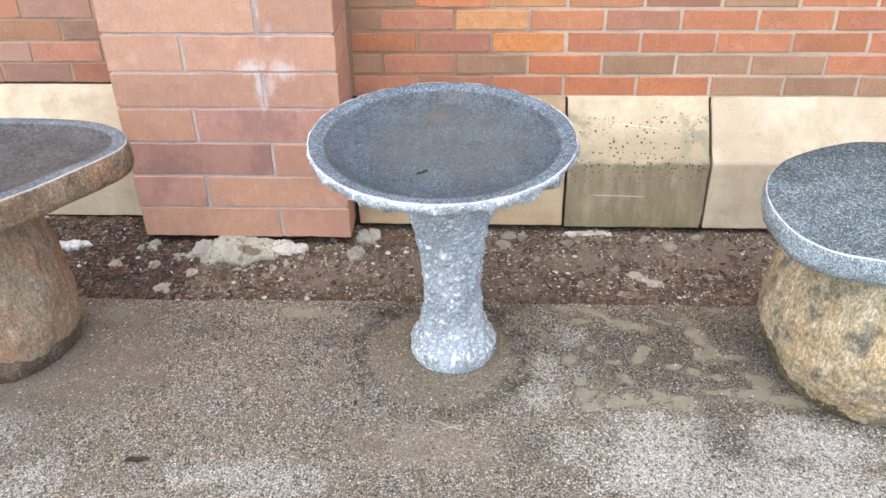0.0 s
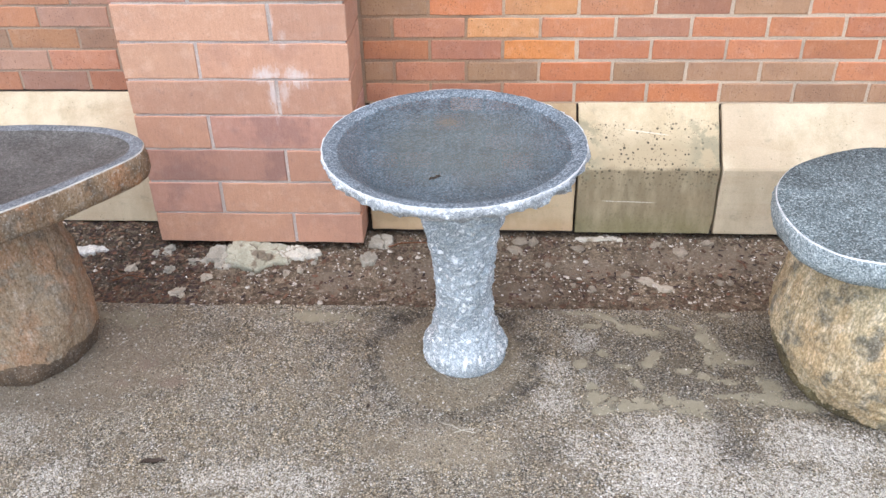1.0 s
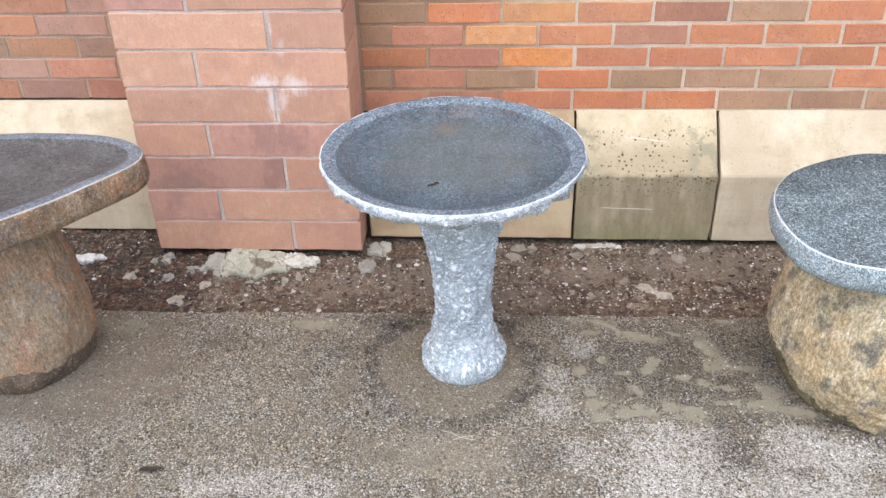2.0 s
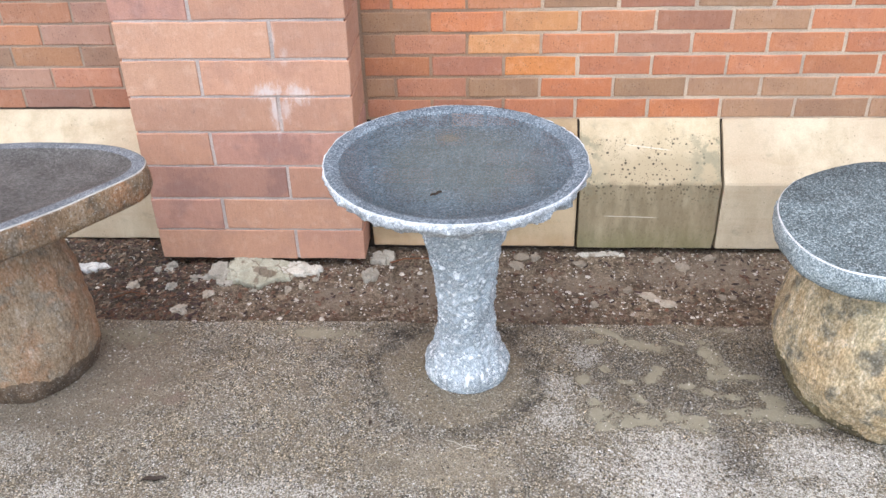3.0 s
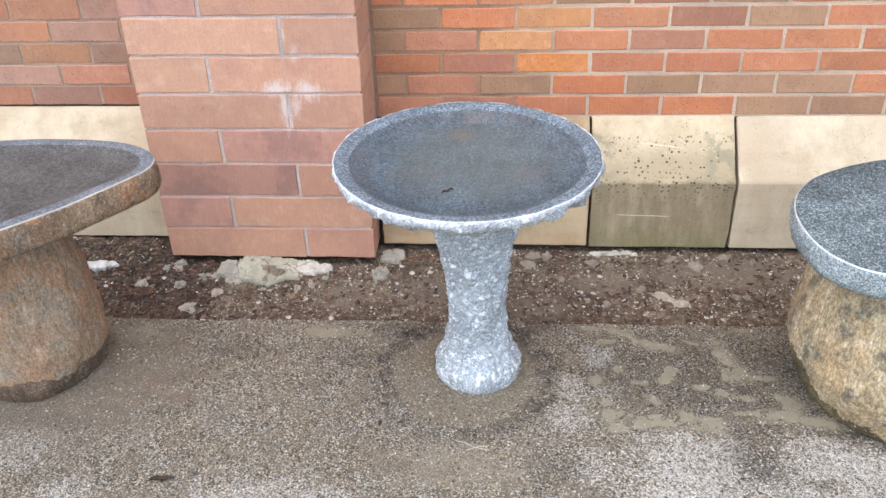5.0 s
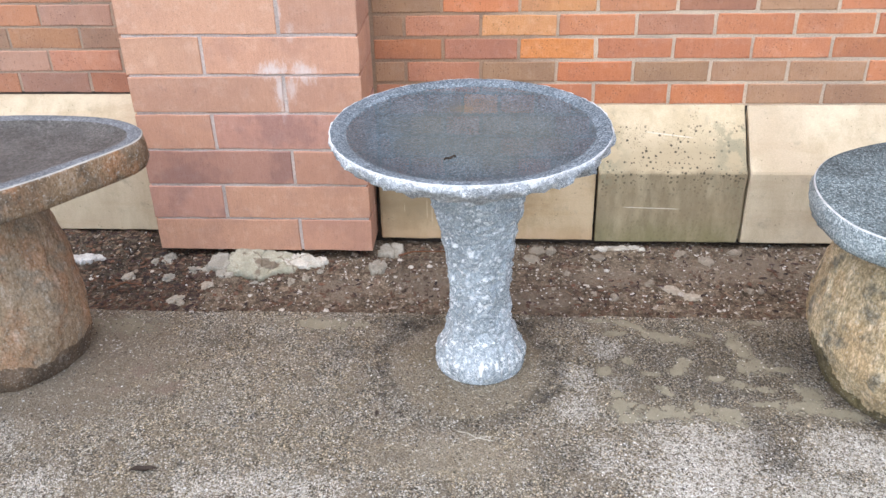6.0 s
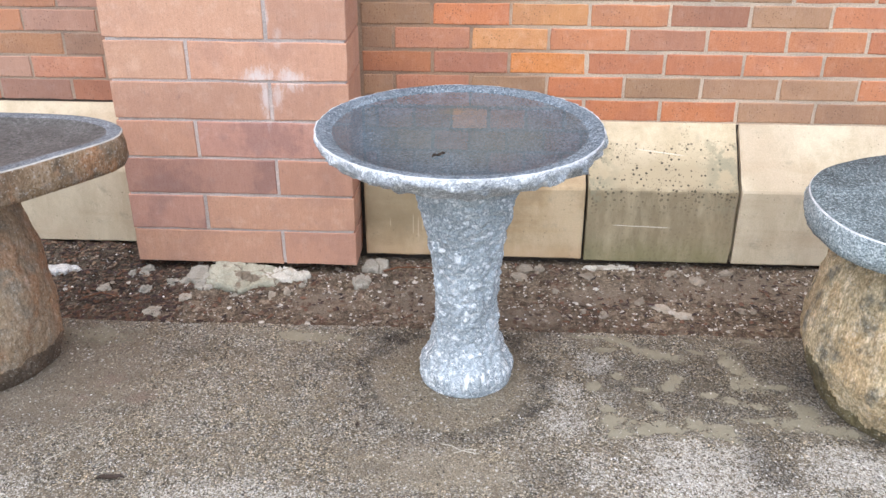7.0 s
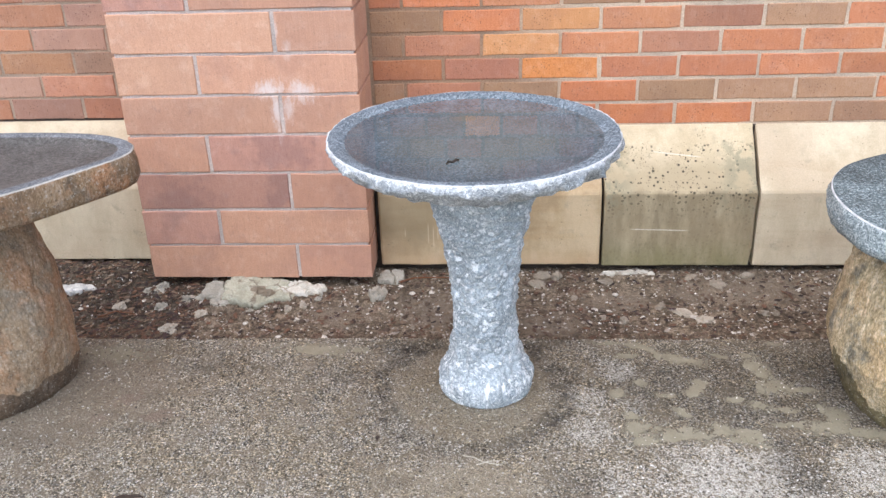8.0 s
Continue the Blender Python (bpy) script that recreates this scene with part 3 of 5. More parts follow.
def plain_stone(name, col, crack=None, pocket=None):
    n = Nodes(name, 0.9)
    p = n.pos()
    b = n.noise(p, 22, 5, 0.65)
    c = n.mix(n.ramp(b, 0.36, 0.64), n.hsv(col, 0.5, 1.15, 0.72), col)
    g = n.noise(p, 240, 4, 0.7)
    c = n.mix(n.ramp(g, 0.3, 0.7), n.hsv(c, 0.5, 1, 0.8), n.hsv(c, 0.5, 1, 1.15))
    if crack:
        q = n.vec("ADD", p, n.vec("MULTIPLY", n.noise(p, 18, 4, 0.6, color=True), (0.07, 0.07, 0.07)))
        line = n.ramp(n.cells(q, 10, "Distance", "DISTANCE_TO_EDGE"), 0.034, 0.010)
        c = n.mix(n.math("MULTIPLY", line, n.ramp(n.noise(p, 30, 3, 0.6, 2.0), 0.40, 0.52, 0.2, 0.9)), c, crack)
        c = n.mix(n.ramp(n.noise(p, 26, 5, 0.7, 5.0), 0.55, 0.63, 0, 0.7), c, n.hsv(crack, 0.5, 0.9, 1.7))
    if pocket:
        rag = n.math("MULTIPLY", n.math("SUBTRACT", n.noise(p, 45, 4, 0.65, 3.0), 0.5), 2.4)
        c = n.mix(n.math("MULTIPLY", n.spot(p, *pocket, rag, 0.12, -12), 0.9), c, (0.20, 0.155, 0.112))
    n.bump(n.math("ADD", g, b), 0.6, 0.004)
    return n.done(c)


BRICK_COLS = {
    "o": (0.72, 0.280, 0.088),
    "l": (0.650, 0.300, 0.132),
    "t": (0.560, 0.243, 0.125),
    "x": (0.60, 0.222, 0.098),
    "r": (0.520, 0.205, 0.103),
    "p": (0.470, 0.203, 0.122),
    "d": (0.425, 0.192, 0.120),
    "b": (0.400, 0.230, 0.135),
    "X": (0.479, 0.227, 0.139),
    "T": (0.461, 0.235, 0.133),
    "O": (0.461, 0.211, 0.120),
    "P": (0.423, 0.240, 0.174),
    "B": (0.371, 0.224, 0.150),
    "R": (0.451, 0.202, 0.122),
    "D": (0.385, 0.212, 0.152),
}
BRICK = {k: brick_material("brick_tone_" + k, v) for k, v in BRICK_COLS.items()}
STAIN = ((-0.505, 0.545, 0.045, 0.022, 0.7), (-0.430, 0.538, 0.036, 0.024, 0.65), (-0.492, 0.490, 0.014, 0.060, 0.6), (-0.466, 0.500, 0.012, 0.035, 0.45), (-0.480, 0.690, 0.007, 0.035, 0.6), (-0.455, 0.640, 0.010, 0.020, 0.3))
PIER = {
    "s": brick_material("pier_brick_salmon", (0.580, 0.322, 0.215), 0.22, 0.15, STAIN),
    "c": brick_material("pier_brick_red", (0.540, 0.289, 0.194), 0.22, 0.25, STAIN),
    "m": brick_material("pier_brick_mauve", (0.475, 0.252, 0.188), 0.22, 0.60, STAIN),
}
MORTAR = mortar_material("buff_mortar", (0.650, 0.505, 0.378), (0.40, 0.255, 0.165))
WEST_MORTAR = mortar_material("brown_mortar", (0.43, 0.315, 0.235))
DARK_MORTAR = mortar_material("dark_mortar", (0.29, 0.196, 0.144))
PIER_MORTAR = mortar_material("grey_mortar", (0.62, 0.525, 0.480))
STONE_GOLD = limestone_material("golden_limestone", (0.62, 0.480, 0.312), (0.35, 0.245, 0.138), w=1.0, drips=True)
STONE_MOULD = limestone_material("stained_limestone", (0.69, 0.58, 0.405), (0.56, 0.46, 0.30), mould=1.0, w=2.0)
STONE_CREAM = limestone_material("cream_limestone", (0.67, 0.572, 0.418), (0.54, 0.43, 0.305), w=5.0)
# near-black colour that stands for the shadow in the plinth's gaps
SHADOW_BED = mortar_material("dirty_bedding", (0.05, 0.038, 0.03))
GRANITE = granite_material("bush_hammered_granite", (0.255, 0.294, 0.321), (0.405, 0.459, 0.498), (0.57, 0.62, 0.655), bruise=1.0)
GRANITE_LIP = granite_material("rough_granite_lip", (0.29, 0.320, 0.352), (0.50, 0.535, 0.575), (0.72, 0.75, 0.78), bruise=1.0)
GRANITE_RIM = granite_material("sawn_granite_rim", (0.074, 0.098, 0.122), (0.192, 0.238, 0.280), (0.345, 0.395, 0.440))
GRANITE_WET = granite_material("wet_granite_dish", (0.050, 0.073, 0.097), (0.122, 0.163, 0.208), (0.218, 0.274, 0.333), rough=0.6, silt=(0.142, 0.155, 0.141))
LIP_EDGE = granite_material("bruised_granite_lip", (0.36, 0.39, 0.42), (0.58, 0.61, 0.64), (0.78, 0.80, 0.82), bruise=1.0)
BRUISED = plain_stone("bruised_granite_edge", (0.74, 0.76, 0.78))
WORN_EDGE = plain_stone("worn_grey_edge", (0.56, 0.54, 0.50))
SLAB_TOP = granite_material("speckled_grey_slab", (0.078, 0.108, 0.118), (0.195, 0.248, 0.264), (0.42, 0.49, 0.505), scale=380, wet=0.78, damp=0.02)
SLAB_SIDE = granite_material("pale_grey_slab_side", (0.165, 0.205, 0.22), (0.37, 0.43, 0.445), (0.60, 0.66, 0.675), scale=420)
LEFT_TOP = granite_material("dark_grey_slab", (0.088, 0.085, 0.081), (0.128, 0.124, 0.118), (0.19, 0.185, 0.18), scale=420, wet=0.7, rough=0.55)
LEFT_RIM = granite_material("grey_slab_rim", (0.115, 0.126, 0.142), (0.195, 0.212, 0.234), (0.29, 0.31, 0.335), scale=420)
LEFT_SIDE = boulder_material("rusty_slab_side", (0.225, 0.142, 0.080), (0.33, 0.215, 0.118), (0.175, 0.132, 0.090), (0.40, 0.190, 0.080), 0.9)
LEFT_ROCK = boulder_material("rusty_grey_boulder", (0.32, 0.215, 0.126), (0.40, 0.280, 0.172), (0.30, 0.240, 0.172), (0.43, 0.235, 0.120))
RIGHT_ROCK = boulder_material("golden_boulder", (0.455, 0.330, 0.175), (0.62, 0.490, 0.285), (0.16, 0.150, 0.118), (0.53, 0.36, 0.172), fibrous=1.1)
# darker brown for the lowest few centimetres of the western boulder
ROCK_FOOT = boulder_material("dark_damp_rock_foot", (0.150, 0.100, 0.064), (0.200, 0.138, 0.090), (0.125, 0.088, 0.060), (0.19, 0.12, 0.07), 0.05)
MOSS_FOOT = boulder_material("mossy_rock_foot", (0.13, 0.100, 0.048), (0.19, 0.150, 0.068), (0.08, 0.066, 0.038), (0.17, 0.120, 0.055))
ASPHALT = asphalt_material()
SOIL = soil_material()
GRIT = chip_material("asphalt_grit", ((0.09, 0.078, 0.064), (0.21, 0.176, 0.138), (0.32, 0.274, 0.22), (0.15, 0.122, 0.095), (0.58, 0.54, 0.48)))
PALE_GRIT = chip_material("bleached_grit", ((0.50, 0.46, 0.41), (0.66, 0.63, 0.58), (0.80, 0.78, 0.74), (0.34, 0.30, 0.26)))
GRAVEL = chip_material("soil_gravel", ((0.155, 0.108, 0.076), (0.20, 0.147, 0.106), (0.28, 0.225, 0.172), (0.075, 0.050, 0.037), (0.17, 0.115, 0.08), (0.10, 0.068, 0.048), (0.19, 0.10, 0.065), (0.15, 0.10, 0.07), (0.12, 0.085, 0.06), (0.22, 0.165, 0.12), (0.17, 0.12, 0.085), (0.09, 0.06, 0.045), (0.36, 0.30, 0.245), (0.58, 0.53, 0.47)))
LITTER = chip_material("leaf_litter", ((0.10, 0.058, 0.040), (0.05, 0.032, 0.028), (0.15, 0.085, 0.055), (0.075, 0.045, 0.042), (0.24, 0.17, 0.115), (0.045, 0.032, 0.030), (0.15, 0.080, 0.05)))
RUBBLE = plain_stone("old_greenish_mortar", (0.475, 0.452, 0.355), (0.19, 0.15, 0.11), (-0.575, 2.052, 0.042, 0.014))
PALE_MORTAR = plain_stone("old_pale_mortar", (0.43, 0.395, 0.335))
WHITE_MORTAR = plain_stone("old_white_mortar", (0.68, 0.64, 0.56), (0.30, 0.25, 0.19))
PALE_CHIP = plain_stone("pale_stone_chip", (0.50, 0.435, 0.355))
FLAKE = plain_stone("brownish_stone_flake", (0.35, 0.295, 0.235))
WHITE_CHIP = plain_stone("white_chip", (0.75, 0.73, 0.70))
LEAF = plain_stone("dead_leaf_brown", (0.068, 0.050, 0.040))
STRAW = plain_stone("dry_straw", (0.72, 0.67, 0.56))
TWIG = plain_stone("reddish_twig", (0.20, 0.095, 0.055))


def water_material():
    n = Nodes("still_water", 0.02)
    n.b.inputs["Transmission Weight"].default_value = 1.0
    n.b.inputs["IOR"].default_value = 1.33
    n.b.inputs["Specular IOR Level"].default_value = 0.5
    return n.done((0.91, 0.94, 0.93))


WATER = water_material()


# ---- mesh helpers ----
def mesh_of(name, verts, faces, mats, index=None, smooth=True):
    me = bpy.data.meshes.new(name)
    me.from_pydata([tuple(v) for v in verts], [], faces)
    for m in mats:
        me.materials.append(m)
    if index is not None:
        me.polygons.foreach_set("material_index", index)
    me.polygons.foreach_set("use_smooth", [smooth] * len(me.polygons))
    me.update()
    return me


def part(name, me, parent, label=""):
    ob = new(name, me)
    ob.parent = parent
    if label:
        ob["label"] = label
    return ob


def fbm(p, octaves=4, gain=0.5):
    s, a, q = 0.0, 1.0, Vector(p)
    for _ in range(octaves):
        s += a * noise.noise(q)
        q = q * 2.03 + Vector((3.1, 1.7, 5.3))
        a *= gain
    return s


def rings(name, loops, mats, bands, caps=(True, True)):
    """Closed loops of equal length, joined by faces; bands: the material of each gap."""
    n = len(loops[0])
    verts = [v for loop in loops for v in loop]
    faces, idx = [], []
    for k in range(len(loops) - 1):
        for i in range(n):
            j = (i + 1) % n
            faces.append((k * n + i, k * n + j, (k + 1) * n + j, (k + 1) * n + i))
            idx.append(bands[k])
    for end, k, b in ((0, 0, bands[0]), (1, len(loops) - 1, bands[-1])):
        if caps[end]:
            c = sum((Vector(v) for v in loops[k]), Vector()) / n
            verts.append(c)
            for i in range(n):
                j = (i + 1) % n
                faces.append((k * n + j, k * n + i, len(verts) - 1) if end == 0 else (k * n + i, k * n + j, len(verts) - 1))
                idx.append(b)
    return mesh_of(name, verts, faces, mats, idx)


def smooth_outline(points, n):
    """A closed smooth curve through a few points, in n steps of even angle round its middle."""
    pts = [Vector(p) for p in points]
    m = len(pts)
    dense = []
    for i in range(m):
        a, b, c, d = (pts[(i + k) % m] for k in (-1, 0, 1, 2))
        for s in range(40):
            t = s / 40
            dense.append(0.5 * ((2 * b) + (c - a) * t + (2 * a - 5 * b + 4 * c - d) * t * t + (3 * b - a - 3 * c + d) * t ** 3))
    mid = sum(dense, Vector((0, 0))) / len(dense)
    ang = np.array([math.atan2(v.y - mid.y, v.x - mid.x) for v in dense])
    rad = np.array([(v - mid).length for v in dense])
    order = np.argsort(ang)
    th = np.linspace(-math.pi, math.pi, n, endpoint=False)
    return mid, th, np.interp(th, ang[order], rad[order], period=2 * math.pi)


def box_mesh(name, w, d, h, mat, bevel=0.004, jitter=0.0, seed=0):
    """A block whose front edges are worn and slightly wavy; its front face centre lies at the origin, its back at y = d."""
    rng = random.Random(seed)
    k = max(2, round(w / 0.04))
    out = [(-w / 2 + w * i / k, -h / 2) for i in range(k)] + [(w / 2, -h / 2), (w / 2, 0)] + [(w / 2 - w * i / k, h / 2) for i in range(k)] + [(-w / 2, h / 2), (-w / 2, 0)]
    m = len(out)
    verts, wob = [], [(rng.uniform(-1, 1) * jitter, rng.uniform(-1, 1) * jitter) for _ in out]
    for x, z in out:
        verts.append((x, d, z))
    for (x, z), (a, b) in zip(out, wob):
        verts.append((x + a, bevel * rng.uniform(0.7, 1.6), z + b))
    for (x, z), (a, b) in zip(out, wob):
        e = bevel * rng.uniform(0.7, 1.7)
        sx, sz = (x > w / 2 - 1e-6) - (x < -w / 2 + 1e-6), (z > h / 2 - 1e-6) - (z < -h / 2 + 1e-6)
        verts.append((x + a - sx * e, rng.uniform(-0.0004, 0.0004), z + b - sz * e))
    faces = [tuple(range(2 * m, 3 * m))]
    for r in (0, m):
        for i in range(m):
            j = (i + 1) % m
            faces.append((r + i, r + j, r + m + j, r + m + i))
    return mesh_of(name, verts, faces, [mat], smooth=False)


def pebble_cloud(name, spots, mat, flat=0.6, seed=1, stretch=1.0):
    """Many loose bits in one mesh: (x, y, z, size)."""
    rng = np.random.default_rng(seed)
    base = np.array([(1, 0, 0), (-1, 0, 0), (0, 1, 0), (0, -1, 0), (0, 0, 1), (0, 0, -1), (0.6, 0.6, 0.5), (-0.6, 0.6, 0.5), (-0.6, -0.6, 0.5), (0.6, -0.6, 0.5)])
    tris = [(4, 0, 6), (4, 6, 2), (4, 2, 7), (4, 7, 1), (4, 1, 8), (4, 8, 3), (4, 3, 9), (4, 9, 0), (0, 2, 6), (2, 1, 7), (1, 3, 8), (3, 0, 9), (5, 2, 0), (5, 1, 2), (5, 3, 1), (5, 0, 3)]
    base[:4] *= 0.95
    verts, faces = [], []
    for k, (x, y, z, s) in enumerate(spots):
        q = base * rng.uniform(0.65, 1.3, (10, 1)) * (rng.uniform(0.7, 1.4) * stretch, rng.uniform(0.7, 1.2), flat * rng.uniform(0.6, 1.3)) * (s / 2)
        a = rng.uniform(0, 6.283)
        ca, sa = math.cos(a), math.sin(a)
        q = np.stack([q[:, 0] * ca - q[:, 1] * sa, q[:, 0] * sa + q[:, 1] * ca, q[:, 2]], 1) + (x, y, z)
        verts.extend(q.tolist())
        faces.extend([(i + 10 * k, j + 10 * k, l + 10 * k) for i, j, l in tris])
    return mesh_of(name, verts, faces, [mat], smooth=False)


def lump_mesh(name, sx, sy, sz, mat, seed, rough=0.3, n=28):
    """An irregular flattened lump that rests on z = 0."""
    loops = []
    rows = 13 if n > 20 else 6
    for k in range(rows):
        f = math.pi * (k + 0.5) / rows
        loop = []
        for i in range(n):
            t = 2 * math.pi * i / n
            d = Vector((math.sin(f) * math.cos(t), math.sin(f) * math.sin(t), math.cos(f)))
            r = 1 + rough * fbm(d * 1.4 + Vector((seed * 7.7, seed, 0)), 4) + 0.22 * fbm(d * 4 + Vector((seed, 0, 3)), 4, 0.65)
            loop.append(Vector((d.x * sx * r / 2, d.y * sy * r / 2, max(-0.15, d.z) * sz * r)))
        loops.append(loop)
    me = rings(name, loops[::-1], [mat], [0] * (rows - 1))
    me.polygons.foreach_set("use_smooth", [n > 40] * len(me.polygons))
    return me


# ---- ground ----
EDGE = 1.836


def edge_y(x):
    return EDGE + 0.008 * noise.noise((x * 6, 0.3, 0)) + 0.004 * noise.noise((x * 31, 1.3, 0)) + 0.001 * (x - 0.1)


def axis_steps(lo, hi, fine_lo, fine_hi, step, grow=1.35):
    """Grid lines: fine in the middle, wider and wider outside."""
    vals = list(np.arange(fine_lo, fine_hi + 1e-6, step))
    s, v = step, fine_hi
    while v < hi:
        s *= grow
        v = min(hi, v + s)
        vals.append(v)
    s, v = step, fine_lo
    while v > lo:
        s *= grow
        v = max(lo, v - s)
        vals.insert(0, v)
    return vals


def sheet(name, xs, ys, height, mat, place=None):
    verts = []
    for y in ys:
        for x in xs:
            u, v = place(x, y) if place else (x, y)
            verts.append((u, v, height(u, v)))
    w = len(xs)
    faces = [(j * w + i, j * w + i + 1, (j + 1) * w + i + 1, (j + 1) * w + i) for j in range(len(ys) - 1) for i in range(w - 1)]
    return mesh_of(name, verts, faces, [mat])


ground = tagged(new("ground", sheet("ground", axis_steps(-1500, 1500, -3, 3, 1.5, 2.0), axis_steps(-1500, 1500, -3, 3, 1.5, 2.0), lambda x, y: -0.09, SOIL)),
                "bare brown soil reaching to the horizon", "ground", kind="structure")


def asphalt_height(x, y):
    near = max(0.0, 1 - max(abs(x) - 1.6, abs(y - 1.2) - 0.8, 0) / 1.0)
    h = 0.004 * noise.noise((x * 3, y * 3, 0)) + near * (0.0022 * noise.noise((x * 22, y * 22, 2)) + 0.0012 * noise.noise((x * 70, y * 70, 4)))
    drop = (y - edge_y(x) + 0.006) / 0.006
    return h - (0.022 * drop * drop if drop > 0 else 0)


ys = [v for v in axis_steps(-60, 0.9, 0.9, EDGE - 0.03, 0.009)]
ys = [y for y in ys if y < EDGE - 0.025] + [EDGE - 0.018, EDGE - 0.010, EDGE - 0.006, EDGE - 0.003, EDGE]
pavement = tagged(new("pavement", sheet("pavement", axis_steps(-60, 60, -1.5, 1.5, 0.009), ys, asphalt_height, ASPHALT,
                                        lambda x, y: (x, y if y < EDGE - 0.3 else y + (edge_y(x) - EDGE) * (y - EDGE + 0.3) / 0.3))),
                  "worn grey-brown asphalt with pale bleached patches and dried silt", "pavement", kind="structure")


def soil_height(x, y):
    bank = 0.020 * max(0.0, 1 - abs(y - 2.07) / 0.09) * (1 if -0.95 < x < -0.2 else 0.25)
    if x < -0.886:
        bank = 0.034 * min(1.0, max(0.0, (y - 2.02) / 0.14))
    back = 0.012 * min(1.0, max(0.0, (y - 2.06) / 0.1))
    return -0.019 + bank + back + 0.007 * noise.noise((x * 9, y * 9, 5)) + 0.005 * noise.noise((x * 30, y * 30, 6)) + 0.003 * noise.noise((x * 80, y * 80, 7)) + 0.006 * max(0.0, noise.noise((x * 42, y * 42, 11)) - 0.1)


soil_strip = tagged(new("soil_strip", sheet("soil_strip", axis_steps(-6, 6, -1.4, 1.4, 0.006), list(np.arange(1.76, 2.34, 0.006)), soil_height, SOIL)),
                    "dark damp gritty soil strip between the asphalt and the wall", "soil", kind="structure")

# ---- wall, plinth and pier ----
WALL_Y, PIER_Y, STONE_Y = 2.315, 2.098, 2.188
PIER_L, PIER_R = -0.886, -0.288
MODULE, COURSE, JOINT = 0.2038, 0.0632, 0.0088
WALL_TOP = 3.4


def add_box(verts, faces, x0, x1, y0, y1, z0, z1):
    b = len(verts)
    verts.extend([(x0, y0, z0), (x1, y0, z0), (x1, y1, z0), (x0, y1, z0), (x0, y0, z1), (x1, y0, z1), (x1, y1, z1), (x0, y1, z1)])
    faces.extend([tuple(b + i for i in f) for f in ((0, 1, 5, 4), (1, 2, 6, 5), (2, 3, 7, 6), (3, 0, 4, 7), (4, 5, 6, 7), (3, 2, 1, 0))])


vv, ff = [], []
add_box(vv, ff, -0.6, 6, WALL_Y + 0.0022, WALL_Y + 0.30, -0.09, 0.751)
add_box(vv, ff, -6, -0.6, WALL_Y + 0.0022, WALL_Y + 0.30, -0.09, 0.751)
add_box(vv, ff, -6, 6, WALL_Y + 0.0022, WALL_Y + 0.30, 0.751, WALL_TOP)
wall = tagged(new("wall_north", mesh_of("wall_core", vv, ff, [MORTAR, WEST_MORTAR, DARK_MORTAR], [0] * 6 + [1] * 6 + [2] * 6, smooth=False)),
              "long wall of orange, red and brown bricks with buff mortar", "wall", kind="structure")

# tones of the courses, from the plinth up, brick by brick away from the pier
TONES_EAST = ["pprxxbbbr", "bpbxbbbrr", "rporrrrrb", "bplrdrrrr", "bxltdbrrp", "rxtbdbrrd", "bdpordbdrbdpdb"]
TONES_WEST = ["RDRBDR", "BXPRDR", "BTBDBR", "BPORBR", "PXRDBD", "DPRTBD", "BPRDTB"]

plinth = tagged(new("plinth", None), "pale limestone plinth blocks with a sloping top below the bricks", "plinth", kind="structure")

pier_v, pier_f = [], []
add_box(pier_v, pier_f, PIER_L + 0.006, PIER_R - 0.006, PIER_Y + 0.0035, WALL_Y + 0.02, 0.029, WALL_TOP)
pier = tagged(new("brick_pier", mesh_of("pier_core", pier_v, pier_f, [PIER_MORTAR], smooth=False)),
              "pier of large salmon-red bricks with a white lime bloom", "pier", kind="structure")


def plinth_block(x0, x1, z0, zm, zt, mat, label, seed, ragged=0.0):
    """A block with a vertical foot and a sloping top; its ends may be ragged."""
    rng = random.Random(seed)
    prof = [(STONE_Y + 0.10, z0), (STONE_Y + 0.004, z0), (STONE_Y, z0 + 0.004)]
    prof += [(STONE_Y, z0 + (zm - z0) * k / 8) for k in range(1, 8)]
    prof += [(STONE_Y, zm - 0.004), (STONE_Y + 0.003, zm + 0.003)]
    prof += [(STONE_Y + (WALL_Y - STONE_Y) * k / 6, zm + (zt - zm) * k / 6) for k in range(1, 6)]
    prof += [(WALL_Y - 0.004, zt - 0.003), (WALL_Y + 0.004, zt), (WALL_Y + 0.004, z0)]
    cols = 26
    verts, faces = [], []
    for i in range(cols + 1):
        f = i / cols
        for k, (y, z) in enumerate(prof):
            x = x0 + (x1 - x0) * f
            inward = 0.003 if i in (0, cols) else 0.0
            if i in (0, cols):
                x += ragged * (0.0045 * noise.noise((z * 22, seed, i)) + 0.006 * noise.noise((z * 75, seed + 4, i)))
            elif i in (1, cols - 1):
                x = x0 + 0.005 if i == 1 else x1 - 0.005
            wob = 0.0012 * noise.noise((x * 30, z * 30, seed))
            verts.append((x, y + inward + (wob if y < WALL_Y else 0), z + wob))
    m = len(prof)
    for i in range(cols):
        for k in range(m):
            l = (k + 1) % m
            faces.append((i * m + k, i * m + l, (i + 1) * m + l, (i + 1) * m + k))
    faces.append(tuple(range(m - 1, -1, -1)))
    faces.append(tuple(cols * m + k for k in range(m)))
    me = mesh_of("stone_block", verts, [f[::-1] for f in faces], [mat], smooth=False)
    return part("stone_block", me, plinth, label)


